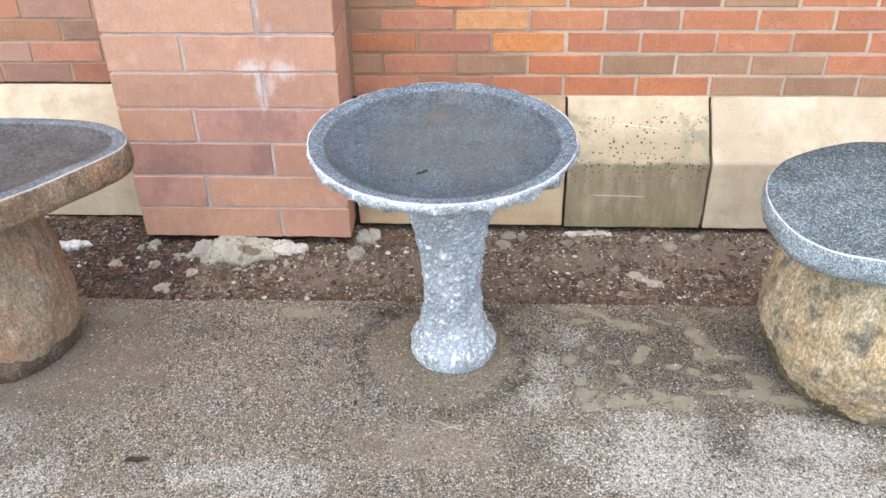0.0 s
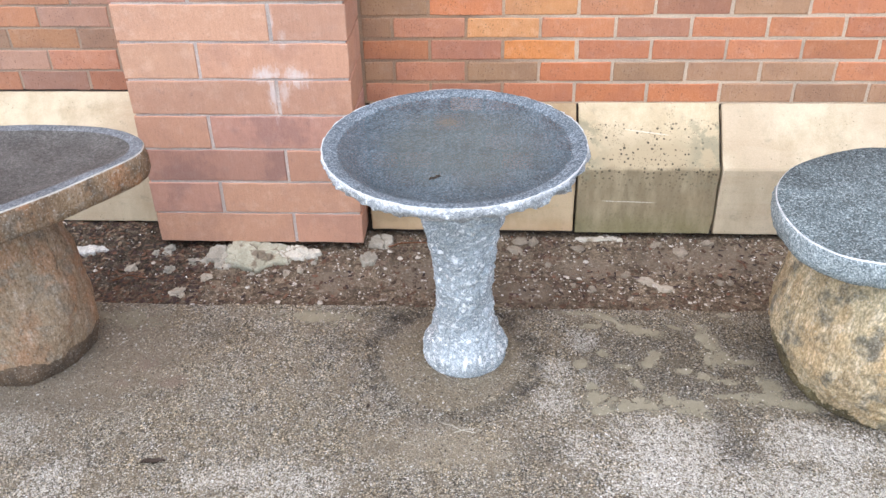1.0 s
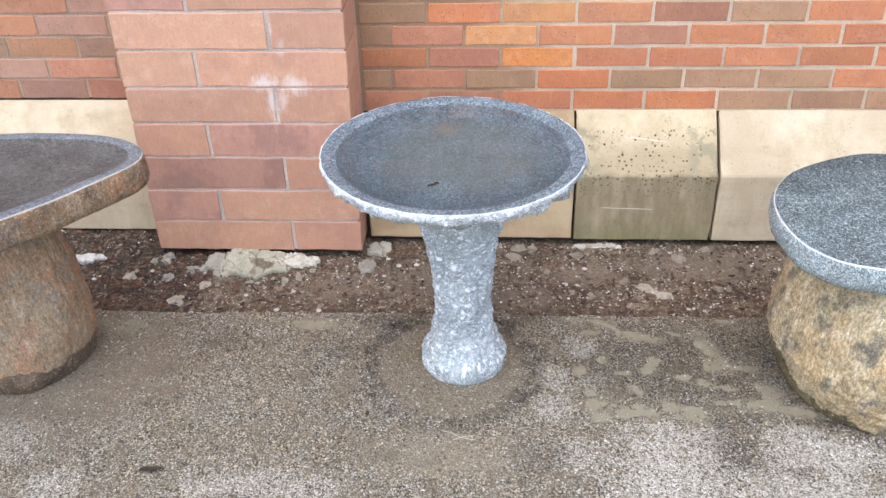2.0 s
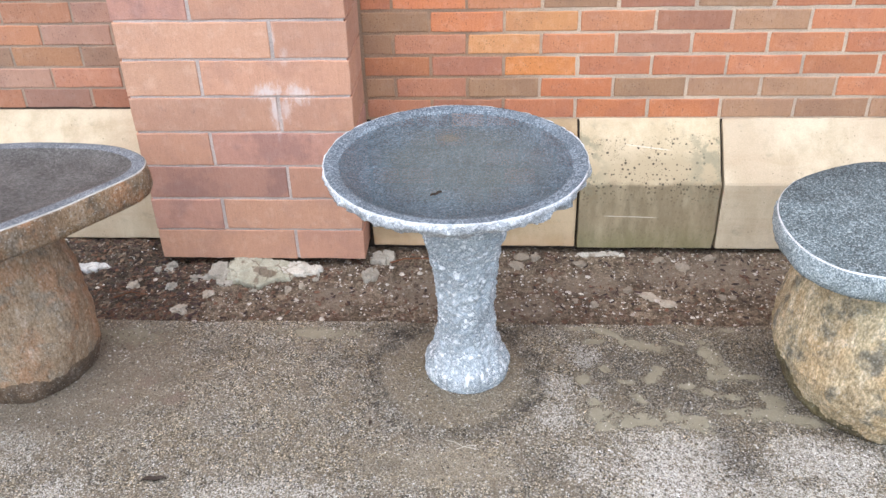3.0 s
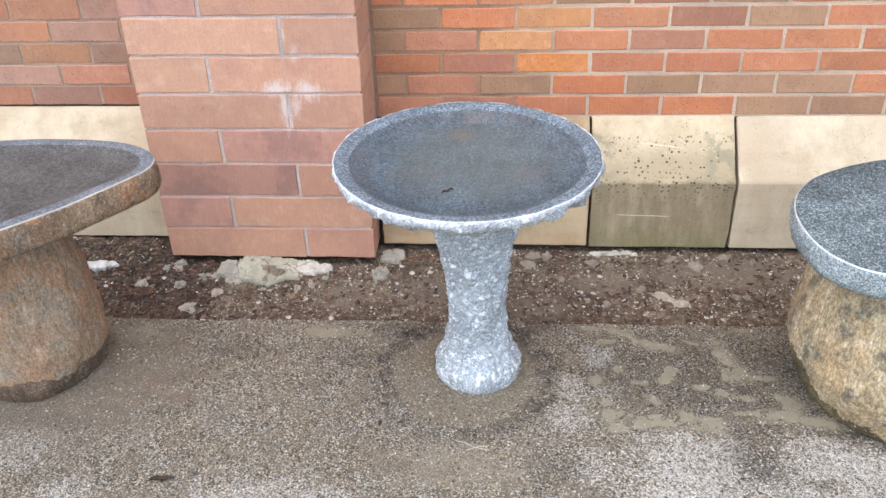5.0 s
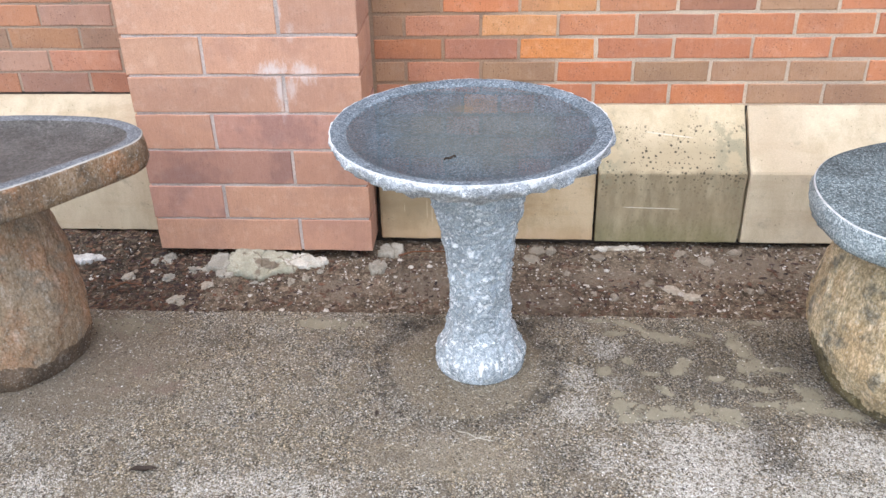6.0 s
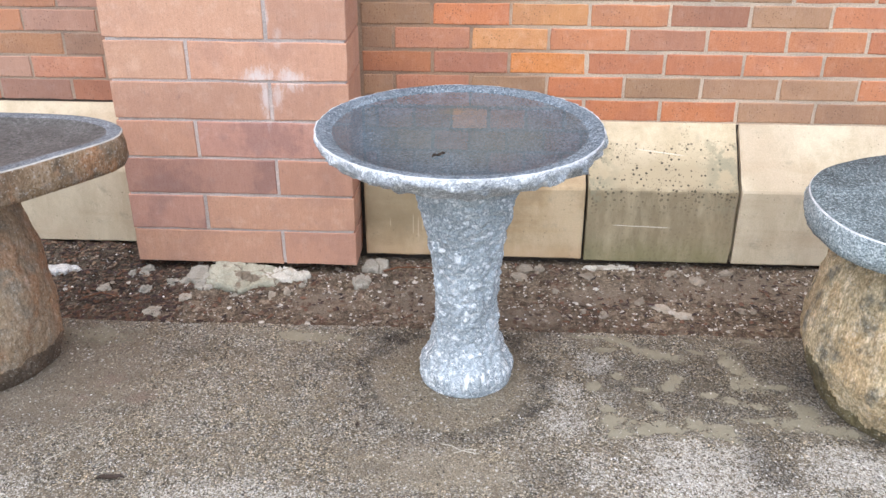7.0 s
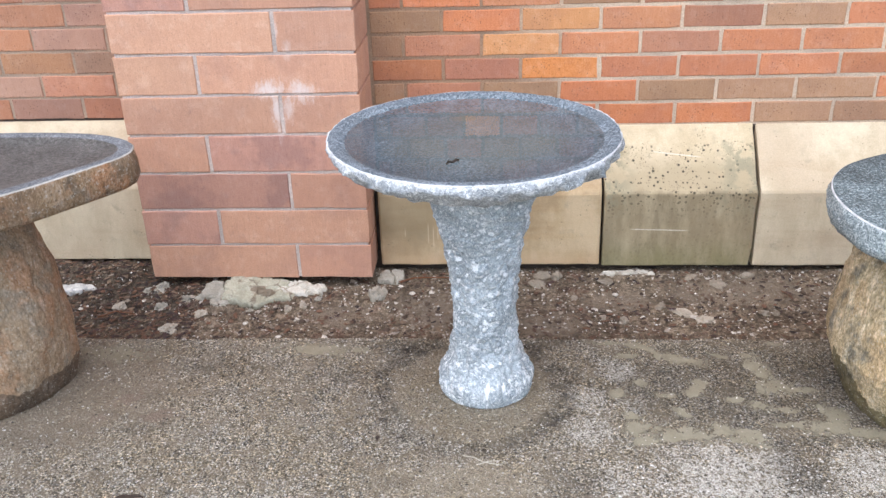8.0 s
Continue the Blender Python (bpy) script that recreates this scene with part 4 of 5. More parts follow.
plinth_block(-0.274, 0.3205, 0.017, 0.226, 0.372, STONE_GOLD, "golden limestone block", 1, 0.2)
plinth_block(0.3290, 0.7225, 0.013, 0.228, 0.373, STONE_MOULD, "limestone block with black mould spots and a green film", 2, 1.0)
plinth_block(0.7310, 1.335, 0.012, 0.227, 0.372, STONE_CREAM, "cream limestone block", 3, 0.5)
plinth_block(1.342, 1.95, 0.012, 0.227, 0.372, STONE_CREAM, "cream limestone block", 4, 0.2)
plinth_block(1.957, 6.0, 0.012, 0.227, 0.372, STONE_CREAM, "cream limestone block", 5, 0.0)
plinth_block(-1.50, -0.890, 0.037, 0.254, 0.404, STONE_CREAM, "cream limestone block", 6, 0.0)
plinth_block(-2.11, -1.507, 0.037, 0.254, 0.404, STONE_GOLD, "golden limestone block", 7, 0.0)
plinth_block(-6.0, -2.117, 0.037, 0.254, 0.404, STONE_CREAM, "cream limestone block", 8, 0.0)

# the box's dark colour paints the shadow below the blocks
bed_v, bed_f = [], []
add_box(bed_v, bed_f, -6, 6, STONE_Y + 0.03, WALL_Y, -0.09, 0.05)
part("bedding", mesh_of("bedding", bed_v, bed_f, [SHADOW_BED], smooth=False), plinth, "bedding under the blocks, near black for the gap's shadow")
# dark fillers put the shade into the open joints
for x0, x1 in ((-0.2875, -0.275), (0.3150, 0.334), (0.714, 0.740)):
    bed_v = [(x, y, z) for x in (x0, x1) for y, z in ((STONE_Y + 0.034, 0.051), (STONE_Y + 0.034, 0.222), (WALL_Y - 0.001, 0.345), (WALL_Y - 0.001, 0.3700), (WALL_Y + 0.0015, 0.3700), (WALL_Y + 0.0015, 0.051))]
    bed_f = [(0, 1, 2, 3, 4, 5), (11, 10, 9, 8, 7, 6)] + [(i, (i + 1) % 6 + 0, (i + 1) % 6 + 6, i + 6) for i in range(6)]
    part("open_joint", mesh_of("open_joint", bed_v, bed_f, [SHADOW_BED], smooth=False), plinth, "near-black filler for the shadow deep in the open joint")

# a dark strip draws the shadow line under the western bricks
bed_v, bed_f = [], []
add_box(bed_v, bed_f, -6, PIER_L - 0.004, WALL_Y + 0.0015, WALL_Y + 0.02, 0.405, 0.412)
part("open_joint", mesh_of("open_joint", bed_v, bed_f, [SHADOW_BED], smooth=False), plinth, "near-black strip for the shadow in the open joint under the first course")

# ---- round granite bird bath ----
def round_bath(cx, cy):
    bath = tagged(new("bird_bath"), "blue-grey granite bird bath with a rock-faced pedestal, full of water", "bird bath")
    bath.location = (cx, cy, 0)
    n = 220
    ox, oy = 0.003 - cx, 1.630 - cy

    # pedestal: chiselled all over
    prof = [(0.0, 0.100), (0.010, 0.1045), (0.03, 0.1055), (0.045, 0.100), (0.060, 0.0905), (0.075, 0.0815), (0.095, 0.0755), (0.12, 0.0705), (0.16, 0.0675), (0.22, 0.0690), (0.29, 0.0745),
            (0.36, 0.0845), (0.42, 0.0985), (0.47, 0.115), (0.51, 0.130), (0.535, 0.142)]
    zs = np.linspace(0, 0.535, 190)
    rs = np.interp(zs, [p[0] for p in prof], [p[1] for p in prof])
    rs = np.convolve(np.pad(rs, 3, mode="edge"), np.ones(7) / 7, "valid")
    loops = []
    for z, r in zip(zs, rs):
        loop = []
        f = z / 0.535
        for i in range(n):
            t = 2 * math.pi * i / n
            d = Vector((math.cos(t), math.sin(t), 0))
            q = Vector((d.x * 0.085, d.y * 0.085, z))
            chip = abs(noise.noise(q * 40)) * 0.0085 + noise.noise(q * 22 + Vector((4, 0, 0))) * 0.0045 + noise.noise(Vector((q.x, q.y, q.z * 1.6)) * 95) * 0.0032 + noise.noise(q * 210) * 0.0011
            flat = 0.0020 * math.sin(t * 9 + 2 * noise.noise((z * 14, 0, 0)))
            low = min(1.0, max(0.0, (0.075 - z) / 0.02))
            chip *= 1 - 0.45 * low
            flat += low * (0.0030 * noise.noise((d.x * 7, d.y * 7, z * 6)) + 0.0016 * math.sin(t * 34 + 3 * noise.noise((d.x * 3, d.y * 3, 1))))
            k = min(1.0, z / 0.012)
            rr = r + (chip + flat - 0.0035) * k
            loop.append((d.x * rr - 0.005 * f ** 2, d.y * rr + oy * f ** 2, z))
        loops.append(loop)
    part("pedestal", rings("pedestal", loops, [GRANITE], [0] * (len(loops) - 1)), bath, "rock-faced pedestal with white chisel marks")

    # basin: sawn rim, hollowed dish, rough broken lip beneath
    R = 0.2805
    table = [  # radius, height, roughness, band
        (0.02, 0.536, 0.0, 0), (0.10, 0.537, 0.0, 0), (0.16, 0.541, 0.0, 0), (0.20, 0.549, 0.0, 0), (0.222, 0.559, 0.0, 0), (0.238, 0.571, 0.0, 0), (0.2462, 0.5784, 0.0, 1), (0.252, 0.5813, 0.0, 1),
        (0.266, 0.5845, 0.0, 1), (R - 0.0024, 0.5855, 0.0, 2), (R, 0.5845, 0.35, 4), (R + 0.0015, 0.5795, 0.5, 3), (R + 0.001, 0.574, 0.9, 3), (R - 0.001, 0.568, 1.1, 3),
        (R - 0.004, 0.562, 1.2, 3), (R - 0.010, 0.555, 1.4, 3), (R - 0.020, 0.547, 1.5, 3), (R - 0.036, 0.539, 1.3, 3), (0.227, 0.530, 1.2, 3), (0.19, 0.523, 1.0, 3), (0.15, 0.517, 0.8, 3),
        (0.12, 0.511, 0.6, 3), (0.09, 0.507, 0.4, 3)]
    n = 300
    loops = []
    for r, z, rough, _ in table:
        loop = []
        for i in range(n):
            t = 2 * math.pi * i / n
            d = Vector((math.cos(t), math.sin(t), 0))
            oval = 1 + 0.006 * noise.noise(d * 1.3) + 0.004 * noise.noise(d * 4)
            q = d * r + Vector((0, 0, z * 1.3))
            bite = rough * (noise.noise(q * 26) * 0.007 + abs(noise.noise(q * 52)) * 0.011 - 0.003 + noise.noise(q * 130) * 0.004)
            drop = rough * (noise.noise(q * 20 + Vector((9, 0, 0))) * 0.007 + noise.noise(q * 55) * 0.0045)
            if r > 0.27 and rough == 0:
                bite = -0.0025 * max(0, noise.noise(d * 9)) - 0.0015 * max(0, noise.noise(d * 30))
            loop.append((d.x * (r * oval + bite) + ox, d.y * (r * oval + bite) + oy, z + drop))
        loops.append(loop)
    part("basin", rings("basin", loops[::-1], [GRANITE_WET, GRANITE_RIM, BRUISED, GRANITE_LIP, LIP_EDGE], [b for _, _, _, b in table][:-1][::-1]), bath,
         "shallow dished basin with a pale bruised edge")

    # water
    n = 96
    loop = []
    for i in range(n):
        t = 2 * math.pi * i / n
        loop.append((0.2475 * math.cos(t) + ox, 0.2475 * math.sin(t) + oy, 0.5787))
    w = part("water", rings("water", [[((x - ox) * 0.5 + ox, (y - oy) * 0.5 + oy, z) for x, y, z in loop][::-1], loop[::-1]], [WATER], [0], (True, False)), bath, "still clear water")
    w.visible_shadow = False
    return bath


round_bath(0.020, 1.650)


# ---- natural slabs on boulders ----
def slab_mesh(name, points, top, thick, dish, rim, mats, seed, side_rough=1.0, base=(0, 0)):
    """A slab with a natural outline: hollowed top, sawn rim, pale arris, split sides."""
    n = 320
    mid, th, rad = smooth_outline(points, n)
    cx, cy = mid.x - base[0], mid.y - base[1]
    loops, bands = [], []

    def loop(inset, z, rough=0.0, mult=None):
        out = []
        for a, r in zip(th, rad):
            d = Vector((math.cos(a), math.sin(a), 0))
            rr = r * mult if mult is not None else r - inset
            q = d * r + Vector((seed, seed * 2, z * 2))
            k = rough * (noise.noise(q * 14) * 0.006 + noise.noise(q * 45) * 0.003 + noise.noise(q * 110) * 0.0014)
            out.append((cx + d.x * (rr + k), cy + d.y * (rr + k), z + rough * 0.3 * k))
        loops.append(out)

    for m in (0.05, 0.35, 0.6, 0.76):
        loop(0, top - dish * (1 - m ** 4), 0.0, m)
        bands.append(0)
    loop(rim + 0.012, top - dish * 0.42)
    bands.append(0)
    loop(rim, top - dish * 0.10)
    bands.append(1)
    loop(0.006, top, 0.0)
    bands.append(1)
    loop(0.0028, top - 0.0006, 0.12)
    bands.append(2)
    loop(0.0, top - 0.003, 0.2)
    bands.append(3)
    for k in range(1, 9):
        f = k / 8
        loop(-0.004 * math.sin(f * 3.1) + 0.02 * max(0, f - 0.75), top - 0.003 - (thick - 0.003) * f, side_rough)
        bands.append(3)
    loop(0.05, top - thick - 0.002, 0.6)
    bands.append(3)
    return rings(name, loops[::-1], mats, bands[:-1][::-1])


def boulder_mesh(name, prof, squash, turn, mats, seed, rough, foot):
    """An upright boulder: profile of (height, radius), squashed and turned, with its foot in a second material."""
    n, m = 300, 190
    zs = np.linspace(prof[0][0], prof[-1][0], m)
    rs = np.interp(zs, [p[0] for p in prof], [p[1] for p in prof])
    rs = np.convolve(np.pad(rs, 8, mode="edge"), np.ones(17) / 17, "valid")
    loops, bands = [], []
    ct, st = math.cos(radians(turn)), math.sin(radians(turn))
    for z, r in zip(zs, rs):
        loop = []
        for i in range(n):
            t = 2 * math.pi * i / n
            d = Vector((math.cos(t), math.sin(t), 0))
            q = Vector((d.x * 0.2, d.y * 0.2, z))
            k = rough * (noise.noise(q * 5 + Vector((seed, 0, 0))) * 0.022 + noise.noise(q * 13 + Vector((0, seed, 0))) * 0.010 - abs(noise.noise(q * 19 + Vector((0, 0, seed)))) * 0.008
                         + noise.noise(q * 38) * 0.005 + noise.noise(Vector((q.x, q.y, q.z * 0.5)) * 95) * 0.0046 + noise.noise(Vector((q.x, q.y, q.z * 0.5)) * 210) * 0.0030)
            x, y = d.x * (r + k), d.y * (r + k) * squash
            loop.append((x * ct - y * st, x * st + y * ct, z))
        loops.append(loop)
    me = rings(name, loops, mats, [0] * (m - 1))
    # the foot's ragged line
    idx = []
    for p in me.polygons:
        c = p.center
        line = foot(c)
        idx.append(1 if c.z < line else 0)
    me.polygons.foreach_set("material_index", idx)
    return me


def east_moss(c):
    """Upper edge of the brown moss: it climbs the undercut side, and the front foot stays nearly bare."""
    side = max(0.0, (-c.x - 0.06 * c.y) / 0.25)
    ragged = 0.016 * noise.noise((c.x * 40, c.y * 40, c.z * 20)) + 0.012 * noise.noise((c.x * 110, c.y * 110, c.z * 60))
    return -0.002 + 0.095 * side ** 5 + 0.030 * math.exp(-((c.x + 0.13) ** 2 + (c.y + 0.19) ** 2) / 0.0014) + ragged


# grey slab on a golden boulder
east = tagged(new("boulder_bird_bath"), "speckled grey stone slab bird bath on a golden-brown boulder", "bird bath", "slab bird baths")
east.location = (1.0, 1.62, 0)
me = slab_mesh("slab", [(0.989, 1.868), (0.895, 1.847), (0.788, 1.789), (0.726, 1.721), (0.692, 1.640), (0.686, 1.551), (0.706, 1.464), (0.752, 1.405), (0.816, 1.378), (0.93, 1.352),
                                 (1.08, 1.372), (1.21, 1.45), (1.28, 1.58), (1.26, 1.73), (1.15, 1.84)],
                        0.460, 0.060, 0.004, 0.03, [SLAB_TOP, SLAB_TOP, BRUISED, SLAB_SIDE], 3.0, 0.8, (1.0, 1.62))
part("slab", me, east, "speckled grey slab, wet on top, with a pale edge")
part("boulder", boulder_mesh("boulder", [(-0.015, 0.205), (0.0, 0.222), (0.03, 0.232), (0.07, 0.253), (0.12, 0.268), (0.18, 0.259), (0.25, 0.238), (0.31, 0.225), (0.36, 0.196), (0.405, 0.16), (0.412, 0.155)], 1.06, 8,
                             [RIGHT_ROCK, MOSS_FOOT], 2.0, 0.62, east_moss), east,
     "golden-brown granite boulder with dark grey patches")

# dark slab on a rusty boulder
west = tagged(new("boulder_bird_bath"), "dark grey pointed slab bird bath on a rusty brown boulder", "bird bath", "slab bird baths")
west.location = (-1.09, 1.63, 0)
west_pts = [(-1.094, 1.803), (-0.96, 1.811), (-0.83, 1.797), (-0.752, 1.765), (-0.704, 1.716), (-0.702, 1.652), (-0.755, 1.568), (-0.817, 1.483), (-0.895, 1.399), (-0.98, 1.32), (-1.12, 1.25),
            (-1.29, 1.29), (-1.40, 1.45), (-1.41, 1.62), (-1.30, 1.76)]
me = slab_mesh("slab", west_pts, 0.537, 0.070, 0.016, 0.032, [LEFT_TOP, LEFT_RIM, WORN_EDGE, LEFT_SIDE], 8.0, 1.0, (-1.09, 1.63))
part("slab", me, west, "dark slab with a grey rim and rusty split sides")
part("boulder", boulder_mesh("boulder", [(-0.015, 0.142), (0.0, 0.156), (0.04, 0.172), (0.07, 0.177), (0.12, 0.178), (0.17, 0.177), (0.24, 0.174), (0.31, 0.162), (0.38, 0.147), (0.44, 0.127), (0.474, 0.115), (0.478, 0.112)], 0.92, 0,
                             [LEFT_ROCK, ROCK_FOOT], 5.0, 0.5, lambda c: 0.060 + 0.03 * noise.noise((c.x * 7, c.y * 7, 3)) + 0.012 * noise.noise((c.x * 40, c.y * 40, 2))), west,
     "rusty brown and grey boulder with a dark foot").location = (0.012, -0.003, 0)


# ---- loose things on the soil ----
def lump(name, x, y, sx, sy, sz, turn, mat, seed, label, category, group="", rough=0.3, sink=0.0):
    ob = tagged(new(name, lump_mesh(name, sx, sy, sz, mat, seed, rough, 56 if sx > 0.1 else 24 if mat == PALE_MORTAR or seed < 20 else 11)), label, category, group)
    ob.matrix_world = pose(x, y, max(soil_height(x, y), -0.02) + sink, 0, 0, turn)
    return ob


def mortar_sheet(x, y, w, d, h, turn, seed, label, mat=None, lean=0.42):
    """A broken sheet of old mortar: ragged outline, steep edges, cracks, ledges that rise towards the back."""
    m, rows, loops = 150, 34, []
    for k in range(rows + 1):
        f = 1 - k / (rows + 0.6)
        loop = []
        for i in range(m):
            t = 2 * math.pi * i / m
            c, s = math.cos(t), math.sin(t)
            edge = 1 + 0.30 * noise.noise((c * 1.7 + seed, s * 1.7, 0)) + 0.16 * noise.noise((c * 5, s * 5 + seed, 1)) + 0.045 * noise.noise((c * 15, s * 15, seed))
            px, py = c * w / 2 * f * edge, s * d / 2 * f * edge
            q = Vector((px, py, seed))
            ledge = fbm(q * 14, 3) * 1.6
            ledge = (math.floor(ledge) + min(1.0, (ledge % 1.0) * 4.0)) / 1.6
            bent = q * 12 + Vector((noise.noise(q * 30), noise.noise(q * 30 + Vector((5, 0, 0))), 0)) * 0.5
            near = noise.voronoi(Vector((bent.x, bent.y, seed)))[0]
            crack = max(0.0, 1 - (near[1] - near[0]) / 0.05)
            top = h * (0.52 + lean * py / (d / 2) + 0.13 * ledge + 0.12 * fbm(q * 9, 2) - 0.28 * crack) + 0.0006 * fbm(q * 80, 3)
            rise = min(1.0, (1 - f) / 0.08 + 0.12)
            loop.append((px, py, -0.012 if k == 0 else max(0.001, top) * rise))
        loops.append(loop)
    me = rings("mortar_chunk", loops, [mat or RUBBLE], [0] * rows)
    ob = tagged(new("mortar_chunk", me), label, "mortar chunk", "mortar chunks by the pier")
    ob.matrix_world = pose(x, y, max(soil_height(x, y), -0.02), 0, 0, turn)


mortar_sheet(-0.600, 2.060, 0.200, 0.105, 0.036, 2, 1, "broken greenish sheet of old mortar lying against the pier foot")
mortar_sheet(-0.478, 2.072, 0.140, 0.050, 0.024, -4, 9, "whitish tail of old mortar lying along the pier foot", WHITE_MORTAR, 0.25)
mortar_sheet(-0.700, 2.062, 0.085, 0.060, 0.028, 20, 5, "cracked lump of pale old mortar at the pier foot", PALE_MORTAR, 0.3)
mortar_sheet(-0.690, 2.022, 0.050, 0.034, 0.016, -15, 12, "cracked lump of pale old mortar at the pier foot", PALE_MORTAR, 0.2)
for x, y, sx, sy, sz, turn, seed in ((-0.745, 2.046, 0.045, 0.035, 0.018, 25, 3), (-0.60, 1.998, 0.03, 0.022, 0.010, 4, 7), (-0.782, 2.040, 0.050, 0.040, 0.018, 10, 4), (-0.842, 2.003, 0.048, 0.045, 0.018, -20, 5),
                                     (-0.868, 2.088, 0.060, 0.045, 0.026, 50, 6), (-0.900, 2.075, 0.035, 0.03, 0.018, 15, 8), (-0.505, 2.030, 0.026, 0.020, 0.010, 30, 10), (-0.430, 2.040, 0.030, 0.022, 0.011, 70, 18)):
    lump("mortar_chunk", x, y, sx * 0.74, sy * 0.74, sz * 0.8, turn, PALE_MORTAR, seed, "broken crumb of pale old mortar beside the pier foot", "mortar chunk", "mortar chunks by the pier", 0.42, -0.004)
mortar_sheet(0.398, 2.180, 0.135, 0.026, 0.011, 0, 21, "thin white flake of mortar below the plinth", WHITE_MORTAR, 0.1)
mortar_sheet(-0.243, 2.138, 0.072, 0.055, 0.032, 20, 11, "crumbling grey lump of old mortar beside the pier", PALE_MORTAR, 0.2)
mortar_sheet(-0.268, 2.050, 0.052, 0.050, 0.022, 70, 13, "crumbling grey lump of old mortar beside the pier", PALE_MORTAR, 0.2)
for x, y, sx, sy, sz, turn, seed in ((-0.787, 1.899, 0.046, 0.030, 0.012, 30, 13), (-0.958, 2.015, 0.035, 0.030, 0.014, 10, 14), (-0.772, 1.885, 0.022, 0.024, 0.010, 75, 19),
                                     (-0.724, 1.969, 0.036, 0.03, 0.010, 60, 15), (-0.501, 1.997, 0.018, 0.02, 0.012, 0, 16), (-0.462, 2.007, 0.016, 0.024, 0.014, 40, 17)):
    lump("stone_chip", x, y, sx, sy, sz, turn, PALE_CHIP, seed, "small grey-white stone lying on the soil", "stone", "pale stones on the soil", 0.45)
for x, y, sx, sy, sz, turn, seed in ((0.517, 1.981, 0.078, 0.042, 0.012, -30, 22), (0.562, 1.944, 0.050, 0.036, 0.010, -25, 23), (0.564, 2.150, 0.042, 0.04, 0.012, 5, 24),
                                     (0.628, 2.123, 0.046, 0.07, 0.010, 12, 25), (0.712, 2.165, 0.046, 0.03, 0.012, 5, 26), (0.167, 2.165, 0.055, 0.035, 0.02, 10, 27), (0.150, 2.125, 0.06, 0.035, 0.016, -15, 28),
                                     (0.206, 2.16, 0.034, 0.03, 0.018, 30, 29), (0.335, 2.13, 0.046, 0.028, 0.010, -20, 30), (0.461, 2.013, 0.032, 0.03, 0.010, 40, 31), (0.36, 1.935, 0.026, 0.028, 0.012, 10, 32),
                                     (0.712, 1.983, 0.032, 0.026, 0.010, 0, 33), (0.743, 1.984, 0.022, 0.02, 0.009, 30, 34), (0.245, 2.057, 0.022, 0.03, 0.012, 0, 35), (0.31, 1.958, 0.020, 0.024, 0.010, 15, 36)):
    lump("stone_chip", x, y, sx * 0.9, sy * 0.85, sz, turn, PALE_CHIP if seed in (22, 23) else FLAKE, seed, "flat pale stone flake lying on the soil", "stone", "stone flakes on the soil", 0.45)
mortar_sheet(-1.112, 2.080, 0.085, 0.034, 0.016, 8, 14, "bright white smear of mortar on the dark soil", WHITE_CHIP, 0.2)
mortar_sheet(-1.070, 2.090, 0.040, 0.018, 0.012, -12, 15, "bright white smear of mortar on the dark soil", WHITE_CHIP, 0.2)
lump("white_chip", -0.729, 1.838, 0.018, 0.02, 0.010, 12, WHITE_CHIP, 42, "small white crumb at the asphalt edge", "mortar chunk", "", 0.4)


def stick(name, pts, radius, mat, label, category):
    cu = bpy.data.curves.new(name, "CURVE")
    cu.dimensions, cu.bevel_depth, cu.bevel_resolution, cu.use_fill_caps = "3D", radius, 2, True
    s = cu.splines.new("POLY")
    s.points.add(len(pts) - 1)
    for k, p in enumerate(pts):
        s.points[k].co = (*p, 1)
        s.points[k].radius = 1 - 0.5 * k / len(pts)
    cu.materials.append(mat)
    return tagged(new(name, cu), label, category)


stick("twig", [(-0.22, 2.12, 0.000), (-0.18, 2.13, 0.008), (-0.13, 2.14, 0.004), (-0.08, 2.15, -0.002)], 0.0028, TWIG, "thin reddish twig lying on the soil", "twig")
stick("twig", [(-0.98, 1.93, 0.0), (-0.94, 1.95, 0.006), (-0.89, 1.945, 0.002)], 0.002, TWIG, "thin reddish twig lying on the soil", "twig")
stick("straw", [(-0.02, 1.392, 0.003), (0.0, 1.385, 0.005), (0.02, 1.372, 0.004), (0.055, 1.365, 0.003)], 0.0013, STRAW, "dry pale straw on the asphalt", "straw")
stick("straw", [(-0.785, 1.300, 0.003), (-0.765, 1.318, 0.005), (-0.745, 1.338, 0.003)], 0.0010, STRAW, "dry pale straw on the asphalt", "straw")
stick("straw", [(0.005, 1.365, 0.003), (0.03, 1.374, 0.005), (0.05, 1.378, 0.003)], 0.0011, STRAW, "dry pale straw on the asphalt", "straw")


def dead_leaf(x, y, z, length, width, turn, label, lift=0.004):
    rows, verts, faces = 9, [], []
    for k in range(rows):
        f = k / (rows - 1)
        w = width * math.sin(math.pi * min(1, f * 0.96 + 0.04)) ** 0.7 / 2
        zz = lift * math.sin(f * 3.1) + 0.002 * math.sin(f * 9)
        for s, h in ((-1, 0.0025), (0, 0.0), (1, 0.003)):
            verts.append(((f - 0.5) * length, s * w, zz + h))
    m = len(verts)
    verts += [(a, b, c - 0.0008) for a, b, c in verts]
    for k in range(rows - 1):
        for j in range(2):
            a = k * 3 + j
            faces.append((a, a + 3, a + 4, a + 1))
            faces.append((m + a, m + a + 1, m + a + 4, m + a + 3))
    ob = tagged(new("dead_leaf", mesh_of("dead_leaf", verts, faces, [LEAF])), label, "leaf")
    ob.matrix_world = pose(x, y, z, 0, 0, turn)
    return ob


